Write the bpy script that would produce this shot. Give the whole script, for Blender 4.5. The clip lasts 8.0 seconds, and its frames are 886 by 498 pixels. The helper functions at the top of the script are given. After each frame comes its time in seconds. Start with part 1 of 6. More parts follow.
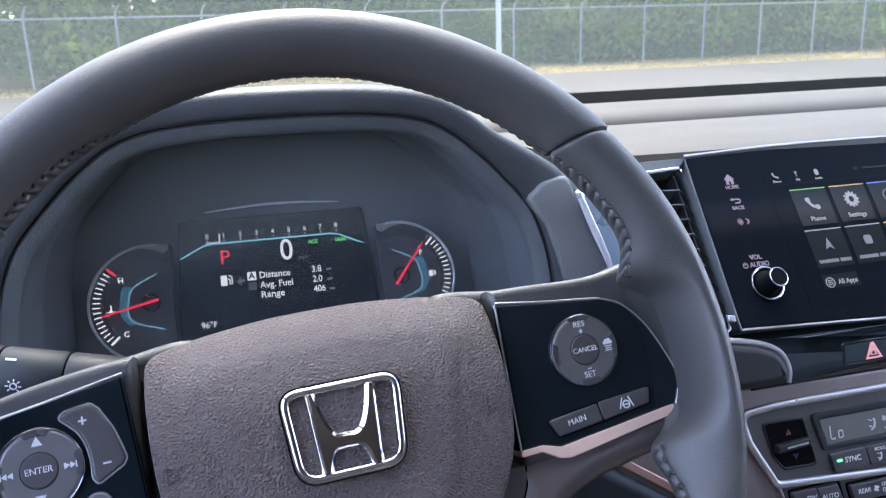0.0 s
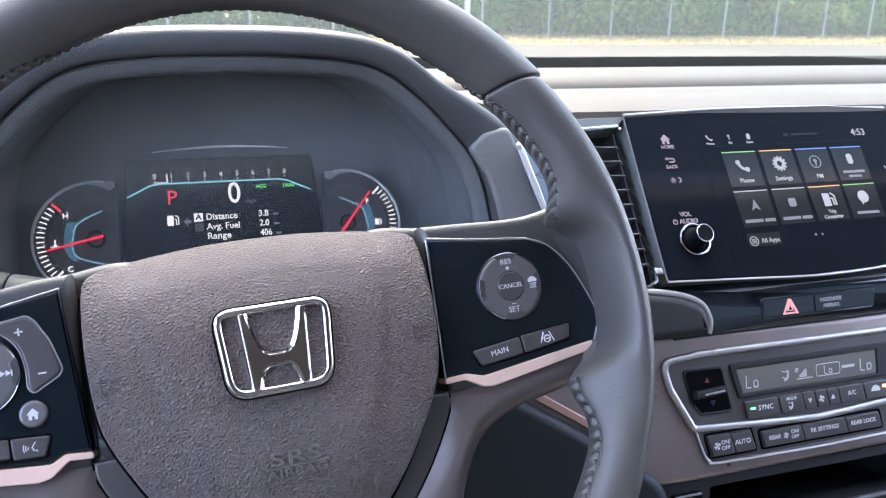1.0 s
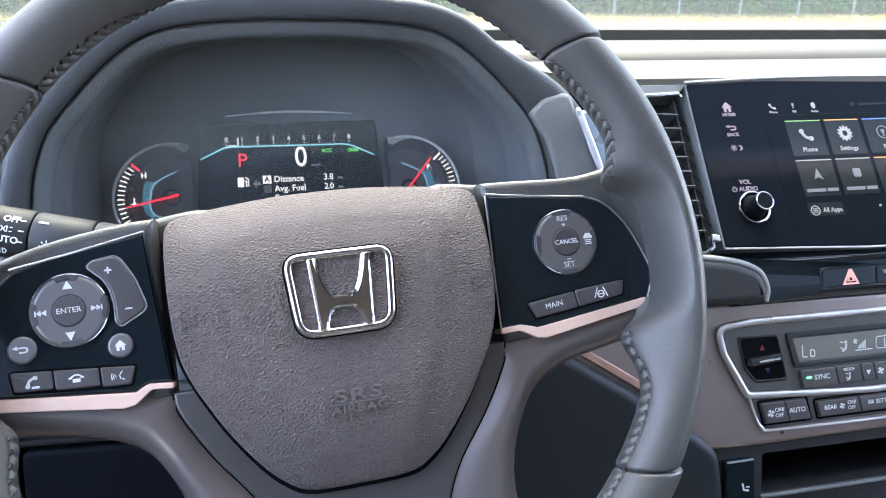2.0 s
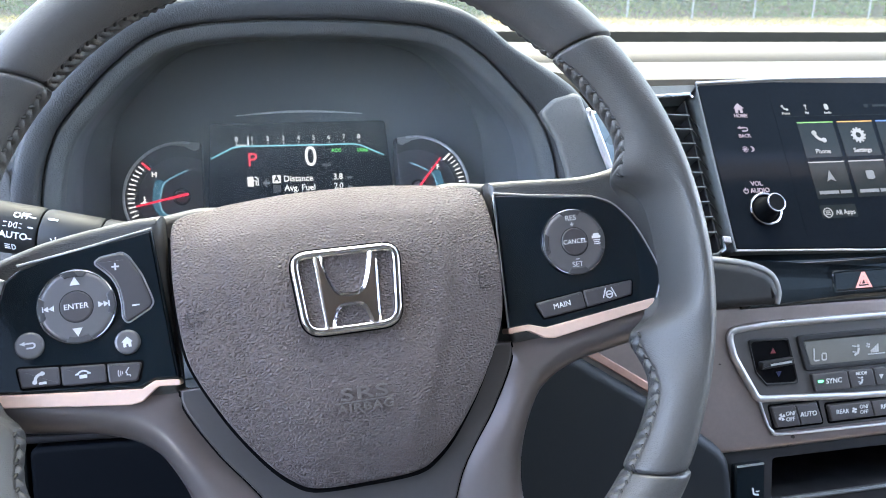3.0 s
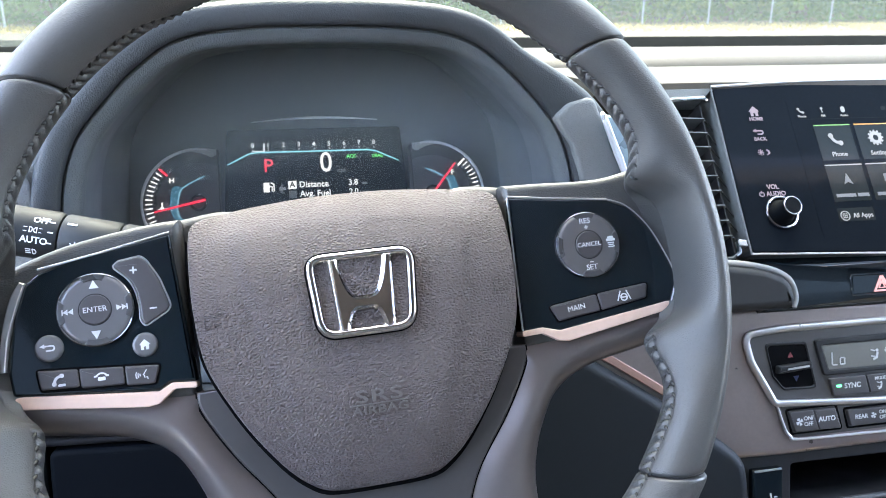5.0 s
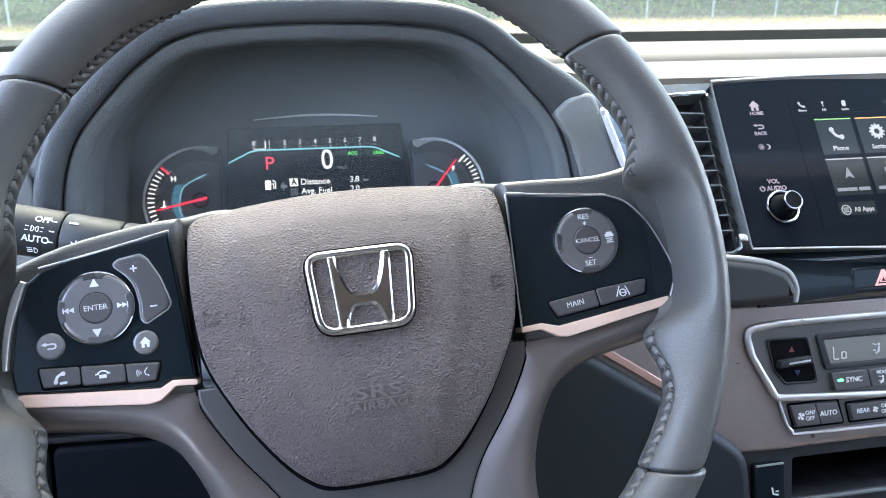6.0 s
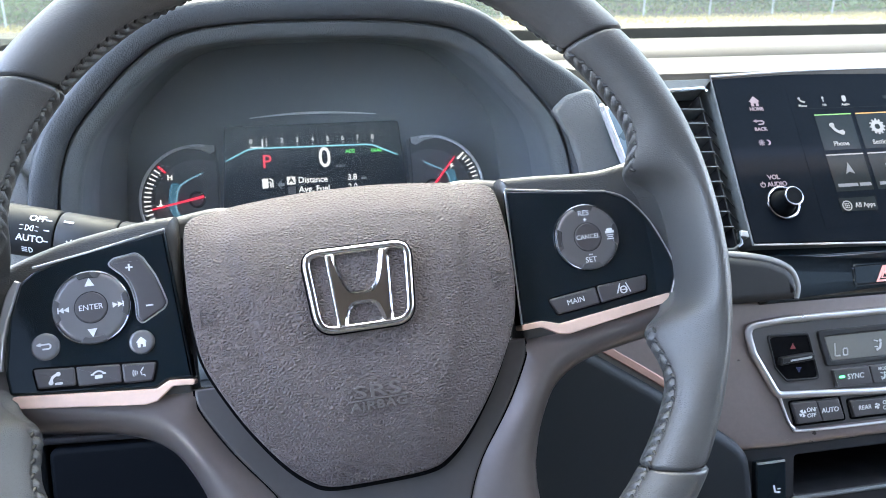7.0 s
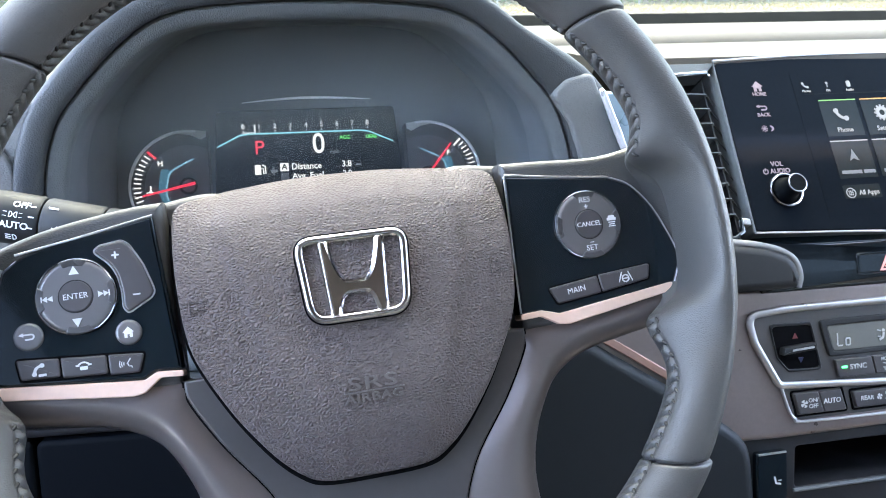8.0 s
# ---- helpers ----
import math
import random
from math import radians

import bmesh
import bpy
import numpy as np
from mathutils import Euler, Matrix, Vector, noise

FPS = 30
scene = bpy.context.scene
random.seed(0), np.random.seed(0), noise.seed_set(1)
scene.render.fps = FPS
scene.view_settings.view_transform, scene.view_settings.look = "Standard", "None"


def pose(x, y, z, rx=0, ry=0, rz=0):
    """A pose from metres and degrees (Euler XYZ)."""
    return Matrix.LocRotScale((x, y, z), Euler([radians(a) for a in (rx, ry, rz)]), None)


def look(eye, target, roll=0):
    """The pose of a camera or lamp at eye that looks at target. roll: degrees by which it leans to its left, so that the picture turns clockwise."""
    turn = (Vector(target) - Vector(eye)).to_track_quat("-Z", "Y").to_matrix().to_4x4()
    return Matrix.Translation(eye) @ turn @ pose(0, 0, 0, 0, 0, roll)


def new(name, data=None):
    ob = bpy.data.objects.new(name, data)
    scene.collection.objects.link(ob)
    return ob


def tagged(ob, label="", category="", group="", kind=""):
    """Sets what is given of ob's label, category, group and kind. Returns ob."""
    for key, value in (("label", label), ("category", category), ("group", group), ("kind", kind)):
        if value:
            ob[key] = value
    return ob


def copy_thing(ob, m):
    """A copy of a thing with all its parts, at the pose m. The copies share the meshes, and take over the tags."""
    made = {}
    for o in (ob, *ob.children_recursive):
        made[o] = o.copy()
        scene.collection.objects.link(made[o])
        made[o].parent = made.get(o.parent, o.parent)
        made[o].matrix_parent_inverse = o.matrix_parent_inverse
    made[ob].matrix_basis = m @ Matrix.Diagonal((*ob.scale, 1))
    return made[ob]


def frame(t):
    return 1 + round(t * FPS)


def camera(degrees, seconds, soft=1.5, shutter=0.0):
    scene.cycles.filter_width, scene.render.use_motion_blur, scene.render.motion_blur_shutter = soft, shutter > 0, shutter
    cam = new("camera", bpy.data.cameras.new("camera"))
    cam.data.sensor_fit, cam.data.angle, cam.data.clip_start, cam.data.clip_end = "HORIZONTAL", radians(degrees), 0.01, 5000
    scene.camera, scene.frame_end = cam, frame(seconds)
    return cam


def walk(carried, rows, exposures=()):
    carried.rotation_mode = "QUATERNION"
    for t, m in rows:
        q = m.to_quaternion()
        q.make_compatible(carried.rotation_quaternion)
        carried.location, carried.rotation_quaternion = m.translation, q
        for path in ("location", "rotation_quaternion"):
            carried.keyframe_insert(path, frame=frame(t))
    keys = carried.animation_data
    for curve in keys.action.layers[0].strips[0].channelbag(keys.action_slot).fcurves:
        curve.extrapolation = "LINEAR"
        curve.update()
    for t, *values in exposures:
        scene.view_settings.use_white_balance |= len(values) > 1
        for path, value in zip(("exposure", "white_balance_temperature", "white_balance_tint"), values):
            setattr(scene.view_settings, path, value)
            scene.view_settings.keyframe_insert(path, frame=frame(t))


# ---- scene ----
cam = camera(58.85, 8.0, soft=0.65, shutter=0.3)
cam.data.dof.use_dof, cam.data.dof.focus_distance, cam.data.dof.aperture_fstop = True, 0.42, 27.0
PATH = [
    (0, (-0.0405, -0.3003, 1.2574), (0.2133, 0.6303, 0.9936), -1.85),
    (0.5, (-0.0391, -0.3067, 1.2443), (0.2253, 0.6160, 0.9637), -0.73),
    (1, (-0.0336, -0.3237, 1.2463), (0.2648, 0.5817, 0.9442), 1.09),
    (1.5, (-0.0350, -0.3404, 1.2433), (0.2236, 0.5713, 0.9238), 0.63),
    (1.7, (-0.0369, -0.3434, 1.2417), (0.2038, 0.5713, 0.9171), 0.67),
    (2.8, (-0.0403, -0.3369, 1.2327), (0.1732, 0.5829, 0.9035), 1.04),
    (3, (-0.0369, -0.3418, 1.2364), (0.1746, 0.5802, 0.9120), 0.95),
    (3.5, (-0.0358, -0.3511, 1.2400), (0.1704, 0.5749, 0.9240), 0.78),
    (4, (-0.0355, -0.3485, 1.2385), (0.1655, 0.5801, 0.9266), 0.67),
    (4.5, (-0.0370, -0.3434, 1.2348), (0.1591, 0.5859, 0.9216), 0.60),
    (6, (-0.0337, -0.3457, 1.2356), (0.1523, 0.5831, 0.9149), -0.05),
    (6.5, (-0.0323, -0.3411, 1.2339), (0.1528, 0.5877, 0.9129), -0.22),
    (7, (-0.0334, -0.3422, 1.2337), (0.1547, 0.5856, 0.9115), -0.27),
    (7.5, (-0.0334, -0.3363, 1.2307), (0.1575, 0.5890, 0.9029), -0.18),
    (8, (-0.0322, -0.3313, 1.2293), (0.1611, 0.5906, 0.8935), -0.10),
]
EXPOSURE = 5.2
walk(cam, [(t, look(eye, target, roll)) for t, eye, target, roll in PATH], [(t, EXPOSURE + e, k, tint) for t, e, k, tint in ((0.0, -0.54, 6400, 22), (0.7, -0.28, 6700, 22), (1.5, 0.0, 6900, 18), (3.0, 0.25, 7000, 13), (8.0, 0.24, 6950, 12))])

# ---- light ----
world = bpy.data.worlds.new("sky")
scene.world = world
world.use_nodes = True
wn = world.node_tree
sky = wn.nodes.new("ShaderNodeTexSky")
sky.sky_type = "NISHITA"
sky.sun_disc = False
sky.dust_density, sky.air_density, sky.ozone_density = 3.0, 0.75, 0.6
SUN_ELEV, SUN_AZ = 60.0, 4.0          # degrees; azimuth to the right of straight ahead
sky.sun_elevation, sky.sun_rotation = radians(SUN_ELEV), radians(SUN_AZ)
wn.links.new(sky.outputs[0], wn.nodes["Background"].inputs[0])
wn.nodes["Background"].inputs[1].default_value = 0.15
sun = new("sun", bpy.data.lights.new("sun", "SUN"))
sun.data.energy, sun.data.angle, sun.data.color = 0.2, radians(20), (1.0, 0.92, 0.80)
sd = Vector((math.sin(radians(SUN_AZ)) * math.cos(radians(SUN_ELEV)), math.cos(radians(SUN_AZ)) * math.cos(radians(SUN_ELEV)), math.sin(radians(SUN_ELEV))))
sun.matrix_world = look(sd * 50, (0, 0, 0))


# ---- materials ----
def material(name, base, rough=0.5, metal=0.0, vary=0.12, vscale=40.0, grain=None, gscale=600.0, gdepth=0.0002, coat=0.0, rvary=0.08, spec=0.5, gflat=None):
    """Principled surface with colour and gloss varied at two scales and a fine relief: grain is 'noise', 'cells', 'hide' or None."""
    m = bpy.data.materials.new(name)
    m.use_nodes = True
    nt = m.node_tree
    b = nt.nodes["Principled BSDF"]
    tc = nt.nodes.new("ShaderNodeTexCoord")
    n1, n2 = nt.nodes.new("ShaderNodeTexNoise"), nt.nodes.new("ShaderNodeTexNoise")
    n1.inputs["Scale"].default_value, n2.inputs["Scale"].default_value = vscale, vscale * 9
    n1.inputs["Detail"].default_value = 4
    mix = nt.nodes.new("ShaderNodeMath")
    mix.operation = "ADD"
    for n in (n1, n2):
        nt.links.new(tc.outputs["Object"], n.inputs["Vector"])
    nt.links.new(n1.outputs[0], mix.inputs[0])
    nt.links.new(n2.outputs[0], mix.inputs[1])
    ramp = nt.nodes.new("ShaderNodeMapRange")
    ramp.inputs[1].default_value, ramp.inputs[2].default_value = 0.6, 1.4
    ramp.inputs[3].default_value, ramp.inputs[4].default_value = 1 - vary, 1 + vary
    nt.links.new(mix.outputs[0], ramp.inputs[0])
    col = nt.nodes.new("ShaderNodeVectorMath")
    col.operation = "SCALE"
    col.inputs[0].default_value = base
    nt.links.new(ramp.outputs[0], col.inputs["Scale"])
    nt.links.new(col.outputs[0], b.inputs["Base Color"])
    rr = nt.nodes.new("ShaderNodeMapRange")
    rr.inputs[1].default_value, rr.inputs[2].default_value = 0.3, 0.7
    rr.inputs[3].default_value, rr.inputs[4].default_value = max(0.0, rough - rvary), min(1.0, rough + rvary)
    nt.links.new(n1.outputs[0], rr.inputs[0])
    nt.links.new(rr.outputs[0], b.inputs["Roughness"])
    b.inputs["Metallic"].default_value = metal
    b.inputs["Specular IOR Level"].default_value = spec
    b.inputs["Coat Weight"].default_value = coat
    b.inputs["Coat Roughness"].default_value = 0.03
    if grain:
        bump = nt.nodes.new("ShaderNodeBump")
        bump.inputs["Strength"].default_value = 1.0
        bump.inputs["Distance"].default_value = gdepth
        if grain in ("cells", "hide"):
            g = nt.nodes.new("ShaderNodeTexVoronoi")
            if grain == "cells":
                g.feature = "SMOOTH_F1"
                g.inputs["Smoothness"].default_value = 0.25
            else:
                g.feature = "DISTANCE_TO_EDGE"
            wob = nt.nodes.new("ShaderNodeVectorMath")
            wob.operation = "ADD"
            flat = nt.nodes.new("ShaderNodeVectorMath")
            flat.operation = "MULTIPLY"
            flat.inputs[1].default_value = gflat or (1, 1, 1)
            nt.links.new(tc.outputs["Object"], flat.inputs[0])
            nt.links.new(flat.outputs[0], wob.inputs[0])
            nv = nt.nodes.new("ShaderNodeTexNoise")
            nv.inputs["Scale"].default_value = gscale * 0.4
            nt.links.new(tc.outputs["Object"], nv.inputs["Vector"])
            sc = nt.nodes.new("ShaderNodeVectorMath")
            sc.operation = "SCALE"
            sc.inputs["Scale"].default_value = (0.2 if grain == "cells" else 0.25) / gscale
            nt.links.new(nv.outputs["Color"], sc.inputs[0])
            nt.links.new(sc.outputs[0], wob.inputs[1])
            nt.links.new(wob.outputs[0], g.inputs["Vector"])
            g.inputs["Scale"].default_value = gscale
            pebble = nt.nodes.new("ShaderNodeMapRange")
            pebble.interpolation_type = "SMOOTHSTEP" if grain == "cells" else "LINEAR"
            pebble.inputs[1].default_value, pebble.inputs[2].default_value = (0.85, 0.05) if grain == "cells" else (0.0, 0.38)
            nt.links.new(g.outputs[0], pebble.inputs[0])
            g = pebble
        else:
            g = nt.nodes.new("ShaderNodeTexNoise")
            g.inputs["Scale"].default_value = gscale
            g.inputs["Detail"].default_value = 3
            nt.links.new(tc.outputs["Object"], g.inputs["Vector"])
        nt.links.new(g.outputs[0], bump.inputs["Height"])
        nt.links.new(bump.outputs[0], b.inputs["Normal"])
    return m


def glowing(name, colour, strength):
    m = bpy.data.materials.new(name)
    m.use_nodes = True
    b = m.node_tree.nodes["Principled BSDF"]
    b.inputs["Base Color"].default_value = (*[c * 0.15 for c in colour], 1)
    b.inputs["Emission Color"].default_value = (*colour, 1)
    b.inputs["Emission Strength"].default_value = strength
    b.inputs["Roughness"].default_value = 0.4
    return m


LEATHER = material("dark leather", (0.054, 0.0535, 0.0525), 0.43, spec=0.45, vary=0.05, vscale=60, grain="hide", gscale=1000, gdepth=0.00007, gflat=(0.55, 1.2, 1.0), rvary=0.03)
COVER = material("grained airbag cover", (0.108, 0.088, 0.084), 0.5, vary=0.03, vscale=60, grain="hide", gscale=620, gdepth=0.00072, spec=0.15, gflat=(0.85, 1.15, 0.2), rvary=0.02)
GLOSS = material("piano black", (0.005, 0.0095, 0.0130), 0.06, vary=0.1, rvary=0.02, spec=0.5)
SCREENGLASS = material("coated black screen glass", (0.006, 0.008, 0.011), 0.08, vary=0.1, rvary=0.02, spec=0.03)
KEY = material("dark satin key", (0.054, 0.049, 0.050), 0.36, vary=0.06, grain="noise", gscale=3000, gdepth=0.00003)
DIAL = material("brushed grey dial", (0.150, 0.144, 0.144), 0.32, metal=0.5, vary=0.03, vscale=90, rvary=0.03)
TABMAT = material("dark dial edge", (0.075, 0.073, 0.074), 0.3, metal=0.4, vary=0.08)
ROSE = material("satin champagne trim", (0.72, 0.50, 0.40), 0.36, metal=0.25, vary=0.05)
DARKCHROME = material("dark chrome", (0.3, 0.3, 0.32), 0.16, metal=1.0, vary=0.03, rvary=0.02)
CHROME = material("chrome", (0.82, 0.83, 0.85), 0.07, metal=1.0, vary=0.02, rvary=0.02)
BRIGHT = material("chrome edge with painted shine", (0.85, 0.86, 0.88), 0.3, metal=0.5, vary=0.03)
SILVER = material("satin silver trim", (0.5, 0.49, 0.49), 0.36, metal=0.8, vary=0.04)
SPOKE = material("dark satin spoke", (0.160, 0.137, 0.130), 0.31, metal=0.55, vary=0.03, rvary=0.02)
INSERT = material("dark satin insert", (0.075, 0.068, 0.066), 0.4, metal=0.4, vary=0.04)
TAUPE = material("taupe satin panel", (0.245, 0.199, 0.188), 0.34, metal=0.65, vary=0.06, grain="noise", gscale=2600, gdepth=0.00003)
# Shaded copy of KNEESOFT, its colour blackened for the dim left footwell.
KNEEMAT = material("soft black deepened for shade", (0.0032, 0.0042, 0.0055), 0.7, spec=0.05, vary=0.08, grain="noise", gscale=1500, gdepth=0.00005, rvary=0.03)
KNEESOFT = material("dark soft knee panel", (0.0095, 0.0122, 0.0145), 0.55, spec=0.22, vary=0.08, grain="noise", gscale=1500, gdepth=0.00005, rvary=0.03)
BRONZE = material("brown bronze strip", (0.42, 0.25, 0.2), 0.35, metal=0.5, vary=0.05)
SOFT = material("soft charcoal panel", (0.082, 0.09, 0.093), 0.5, vary=0.06, grain="cells", gscale=900, gdepth=0.00015, rvary=0.03)
EARMAT = material("grey grained cheek", (0.140, 0.142, 0.138), 0.5, vary=0.05, grain="hide", gscale=700, gdepth=0.00016, gflat=(0.6, 1.0, 1.0), rvary=0.03)
DASHTOP = material("grained dash pad", (0.064, 0.054, 0.042), 0.6, spec=0.3, vary=0.06, vscale=8, grain="cells", gscale=800, gdepth=0.00012, rvary=0.03)
HOODMAT = material("charcoal instrument hood", (0.040, 0.043, 0.045), 0.5, spec=0.35, vary=0.06, grain="cells", gscale=900, gdepth=0.00012, rvary=0.03)
# Panel and liner are lifted from black: lens haze put into their colour.
PANELMAT = material("instrument panel lifted for haze", (0.12, 0.135, 0.15), 0.6, vary=0.08)
LINER = material("hood liner lifted for haze", (0.100, 0.111, 0.118), 0.6, vary=0.1, grain="noise", gscale=1200, gdepth=0.00005)
COWLMAT = material("dull black cowl", (0.005, 0.0055, 0.0055), 0.95, vary=0.15, spec=0.02)
BLACK = material("matt black plastic", (0.012, 0.012, 0.013), 0.6, vary=0.15, spec=0.3)
DARKSOFT = material("dark grained trim", (0.017, 0.017, 0.019), 0.5, spec=0.3, vary=0.06, grain="noise", gscale=1500, gdepth=0.00005, rvary=0.03)
# Near-black stands in for the shade inside gaps, grooves and recesses.
GAPSHADE = material("gap shade black", (0.003, 0.003, 0.0035), 0.9, vary=0.1, spec=0.05)
THREAD = material("black sewing thread", (0.006, 0.006, 0.0065), 0.5, vary=0.2, vscale=400)
WHITE = material("white print", (0.6, 0.6, 0.6), 0.5, vary=0.04)
DIMWHITE = material("grey print", (0.3, 0.3, 0.3), 0.5, vary=0.04)
PINKPRINT = material("pinkish white print", (0.25, 0.18, 0.195), 0.5, vary=0.04)
LCD = material("grey liquid crystal glass", (0.145, 0.142, 0.130), 0.18, vary=0.04, rvary=0.03)
HEAD = material("grey headliner", (0.4, 0.385, 0.37), 0.9, vary=0.05, grain="noise", gscale=500, gdepth=0.0003)
TRIM = material("grey cabin trim", (0.15, 0.137, 0.127), 0.7, vary=0.06)
PAINT = material("grey car paint", (0.25, 0.26, 0.28), 0.25, metal=0.4, vary=0.03, coat=0.8)
SCREEN_ON = glowing("lit display ground", (0.012, 0.018, 0.026), 0.012)
SCREEN_ON.node_tree.nodes["Principled BSDF"].inputs["Roughness"].default_value = 0.1
SCREEN_ON.node_tree.nodes["Principled BSDF"].inputs["Specular IOR Level"].default_value = 0.03
G_WHITE = glowing("display white", (0.9, 0.93, 0.95), 0.034)
S_WHITE = glowing("screen white", (0.85, 0.88, 0.9), 0.0095)
G_DARK = glowing("display dark grey", (0.12, 0.13, 0.15), 0.010)
G_GREY = glowing("display grey", (0.3, 0.33, 0.36), 0.014)
G_RED = glowing("display red", (0.85, 0.04, 0.075), 0.042)
G_TEAL = glowing("display teal", (0.2, 0.62, 0.75), 0.036)
G_GREEN = glowing("display green", (0.1, 0.75, 0.15), 0.050)
G_LED = glowing("green indicator", (0.05, 0.9, 0.25), 0.158)
G_BLUE = glowing("gauge blue", (0.22, 0.5, 0.68), 0.022)
G_DIMBLUE = glowing("dim gauge blue", (0.10, 0.33, 0.50), 0.012)
TILE = material("dark display tile", (0.014, 0.017, 0.018), 0.12, vary=0.05, rvary=0.02, spec=0.12)
T_GREEN, T_ORANGE, T_BLUE, T_GREY = (glowing("tile edge " + n, c, 0.035) for n, c in (("green", (0.2, 0.5, 0.15)), ("orange", (0.7, 0.4, 0.12)), ("blue", (0.1, 0.25, 0.75)), ("grey", (0.35, 0.37, 0.39))))


# ---- mesh helpers ----
def finish(name, bm_or_mesh, mat, parent=None, label="", m=None, sharp=38):
    if isinstance(bm_or_mesh, bmesh.types.BMesh):
        bm = bm_or_mesh
        bmesh.ops.recalc_face_normals(bm, faces=bm.faces[:])
        me = bpy.data.meshes.new(name)
        bm.to_mesh(me)
        bm.free()
    else:
        me = bm_or_mesh
    me.polygons.foreach_set("use_smooth", [len(p.vertices) < 5 for p in me.polygons])     # flat caps stay flat
    if sharp:
        me.set_sharp_from_angle(angle=radians(sharp))
    me.materials.clear()
    me.materials.append(mat)
    ob = new(name, me)
    if parent:
        ob.parent = parent
    if m is not None:
        ob.matrix_basis = m
    if label:
        ob["label"] = label
    return ob


part = finish


def thing(name, m, label, category, group="", kind=""):
    ob = new(name)
    ob.empty_display_size = 0.02
    ob.matrix_basis = m
    return tagged(ob, label, category, group, kind)


def plane_m(x, y, z, tilt, turn=0.0):
    """A pose whose local x is to the right, y up the face and z towards the driver, for a face that leans back by tilt degrees."""
    return pose(x, y, z, 90 - tilt) @ pose(0, 0, 0, 0, 0, turn)


def area(poly):
    return 0.5 * sum(a[0] * b[1] - b[0] * a[1] for a, b in zip(poly, poly[1:] + poly[:1]))


def ccw(poly):
    poly = [tuple(p) for p in poly]
    return poly if area(poly) > 0 else poly[::-1]


def inset(poly, d):
    out = []
    n = len(poly)
    for i in range(n):
        p0, p1, p2 = (Vector(poly[(i + k) % n]) for k in (-1, 0, 1))
        e1, e2 = (p1 - p0).normalized(), (p2 - p1).normalized()
        n1, n2 = Vector((-e1.y, e1.x)), Vector((-e2.y, e2.x))
        out.append(tuple(p1 + (n1 + n2) * (d / max(0.35, 1 + n1.dot(n2)))))
    return out


def rounded(poly, r, seg=4):
    """The polygon with each corner rounded; r one radius or one for each corner."""
    poly = [tuple(p) for p in poly]
    n, out = len(poly), []
    for i in range(n):
        p0, p1, p2 = (Vector(poly[(i + k) % n]) for k in (-1, 0, 1))
        rad = r[i] if isinstance(r, (list, tuple)) else r
        a, b = p0 - p1, p2 - p1
        half = a.angle(b) / 2 if a.length and b.length else math.pi / 2
        if rad <= 0 or half > 1.5:
            out.append(tuple(p1))
            continue
        t = min(rad / math.tan(half), a.length * 0.48, b.length * 0.48)
        s, e = p1 + a.normalized() * t, p1 + b.normalized() * t
        for k in range(seg + 1):
            f = k / seg
            out.append(tuple(s * (1 - f) ** 2 + p1 * 2 * f * (1 - f) + e * f * f))
    return out


def smooth_loop(pts, sub=4, closed=True):
    """Catmull-Rom through the points (2D or 3D)."""
    n, out = len(pts), []
    for i in range(n if closed else n - 1):
        p = [Vector(pts[(i + k) % n] if closed else pts[min(max(i + k, 0), n - 1)]) for k in (-1, 0, 1, 2)]
        for k in range(sub):
            t = k / sub
            out.append(tuple(0.5 * (2 * p[1] + (p[2] - p[0]) * t + (2 * p[0] - 5 * p[1] + 4 * p[2] - p[3]) * t * t + (3 * p[1] - p[0] - 3 * p[2] + p[3]) * t ** 3)))
    if not closed:
        out.append(tuple(pts[-1]))
    return out


def rrect(w, h, r, cx=0.0, cy=0.0, seg=4):
    return rounded([(cx - w / 2, cy - h / 2), (cx + w / 2, cy - h / 2), (cx + w / 2, cy + h / 2), (cx - w / 2, cy + h / 2)], r, seg)


def disc(r, cx=0.0, cy=0.0, n=40, a0=0.0):
    return [(cx + r * math.cos(a0 + k * math.tau / n), cy + r * math.sin(a0 + k * math.tau / n)) for k in range(n)]


def loft(bm, rings, closed=True, cap0=True, cap1=True):
    vs = [[bm.verts.new(p) for p in ring] for ring in rings]
    n = len(vs[0])
    for a, b in zip(vs, vs[1:]):
        for i in range(n if closed else n - 1):
            j = (i + 1) % n
            bm.faces.new((a[i], a[j], b[j], b[i]))
    if closed and cap0:
        bm.faces.new(vs[0][::-1])
    if closed and cap1:
        bm.faces.new(vs[-1])
    return vs


def slab(poly, z0, z1, b=0.0, seg=3, bm=None):
    """An upright prism over the polygon from z0 to z1 with its upper edge rounded by b."""
    bm = bm or bmesh.new()
    poly = ccw(poly)
    rings = [[(x, y, z0) for x, y in poly]]
    if b > 0:
        for k in range(seg + 1):
            a = k / seg * math.pi / 2
            ring = inset(poly, b * (1 - math.cos(a))) if k else poly
            rings.append([(x, y, z1 - b + b * math.sin(a)) for x, y in ring])
        rings.append([(x, y, z1) for x, y in inset(poly, b + min(0.3 * b, 0.0004))])   # keeps the flat top flat in shading
    else:
        rings.append([(x, y, z1) for x, y in poly])
    loft(bm, rings)
    return bm


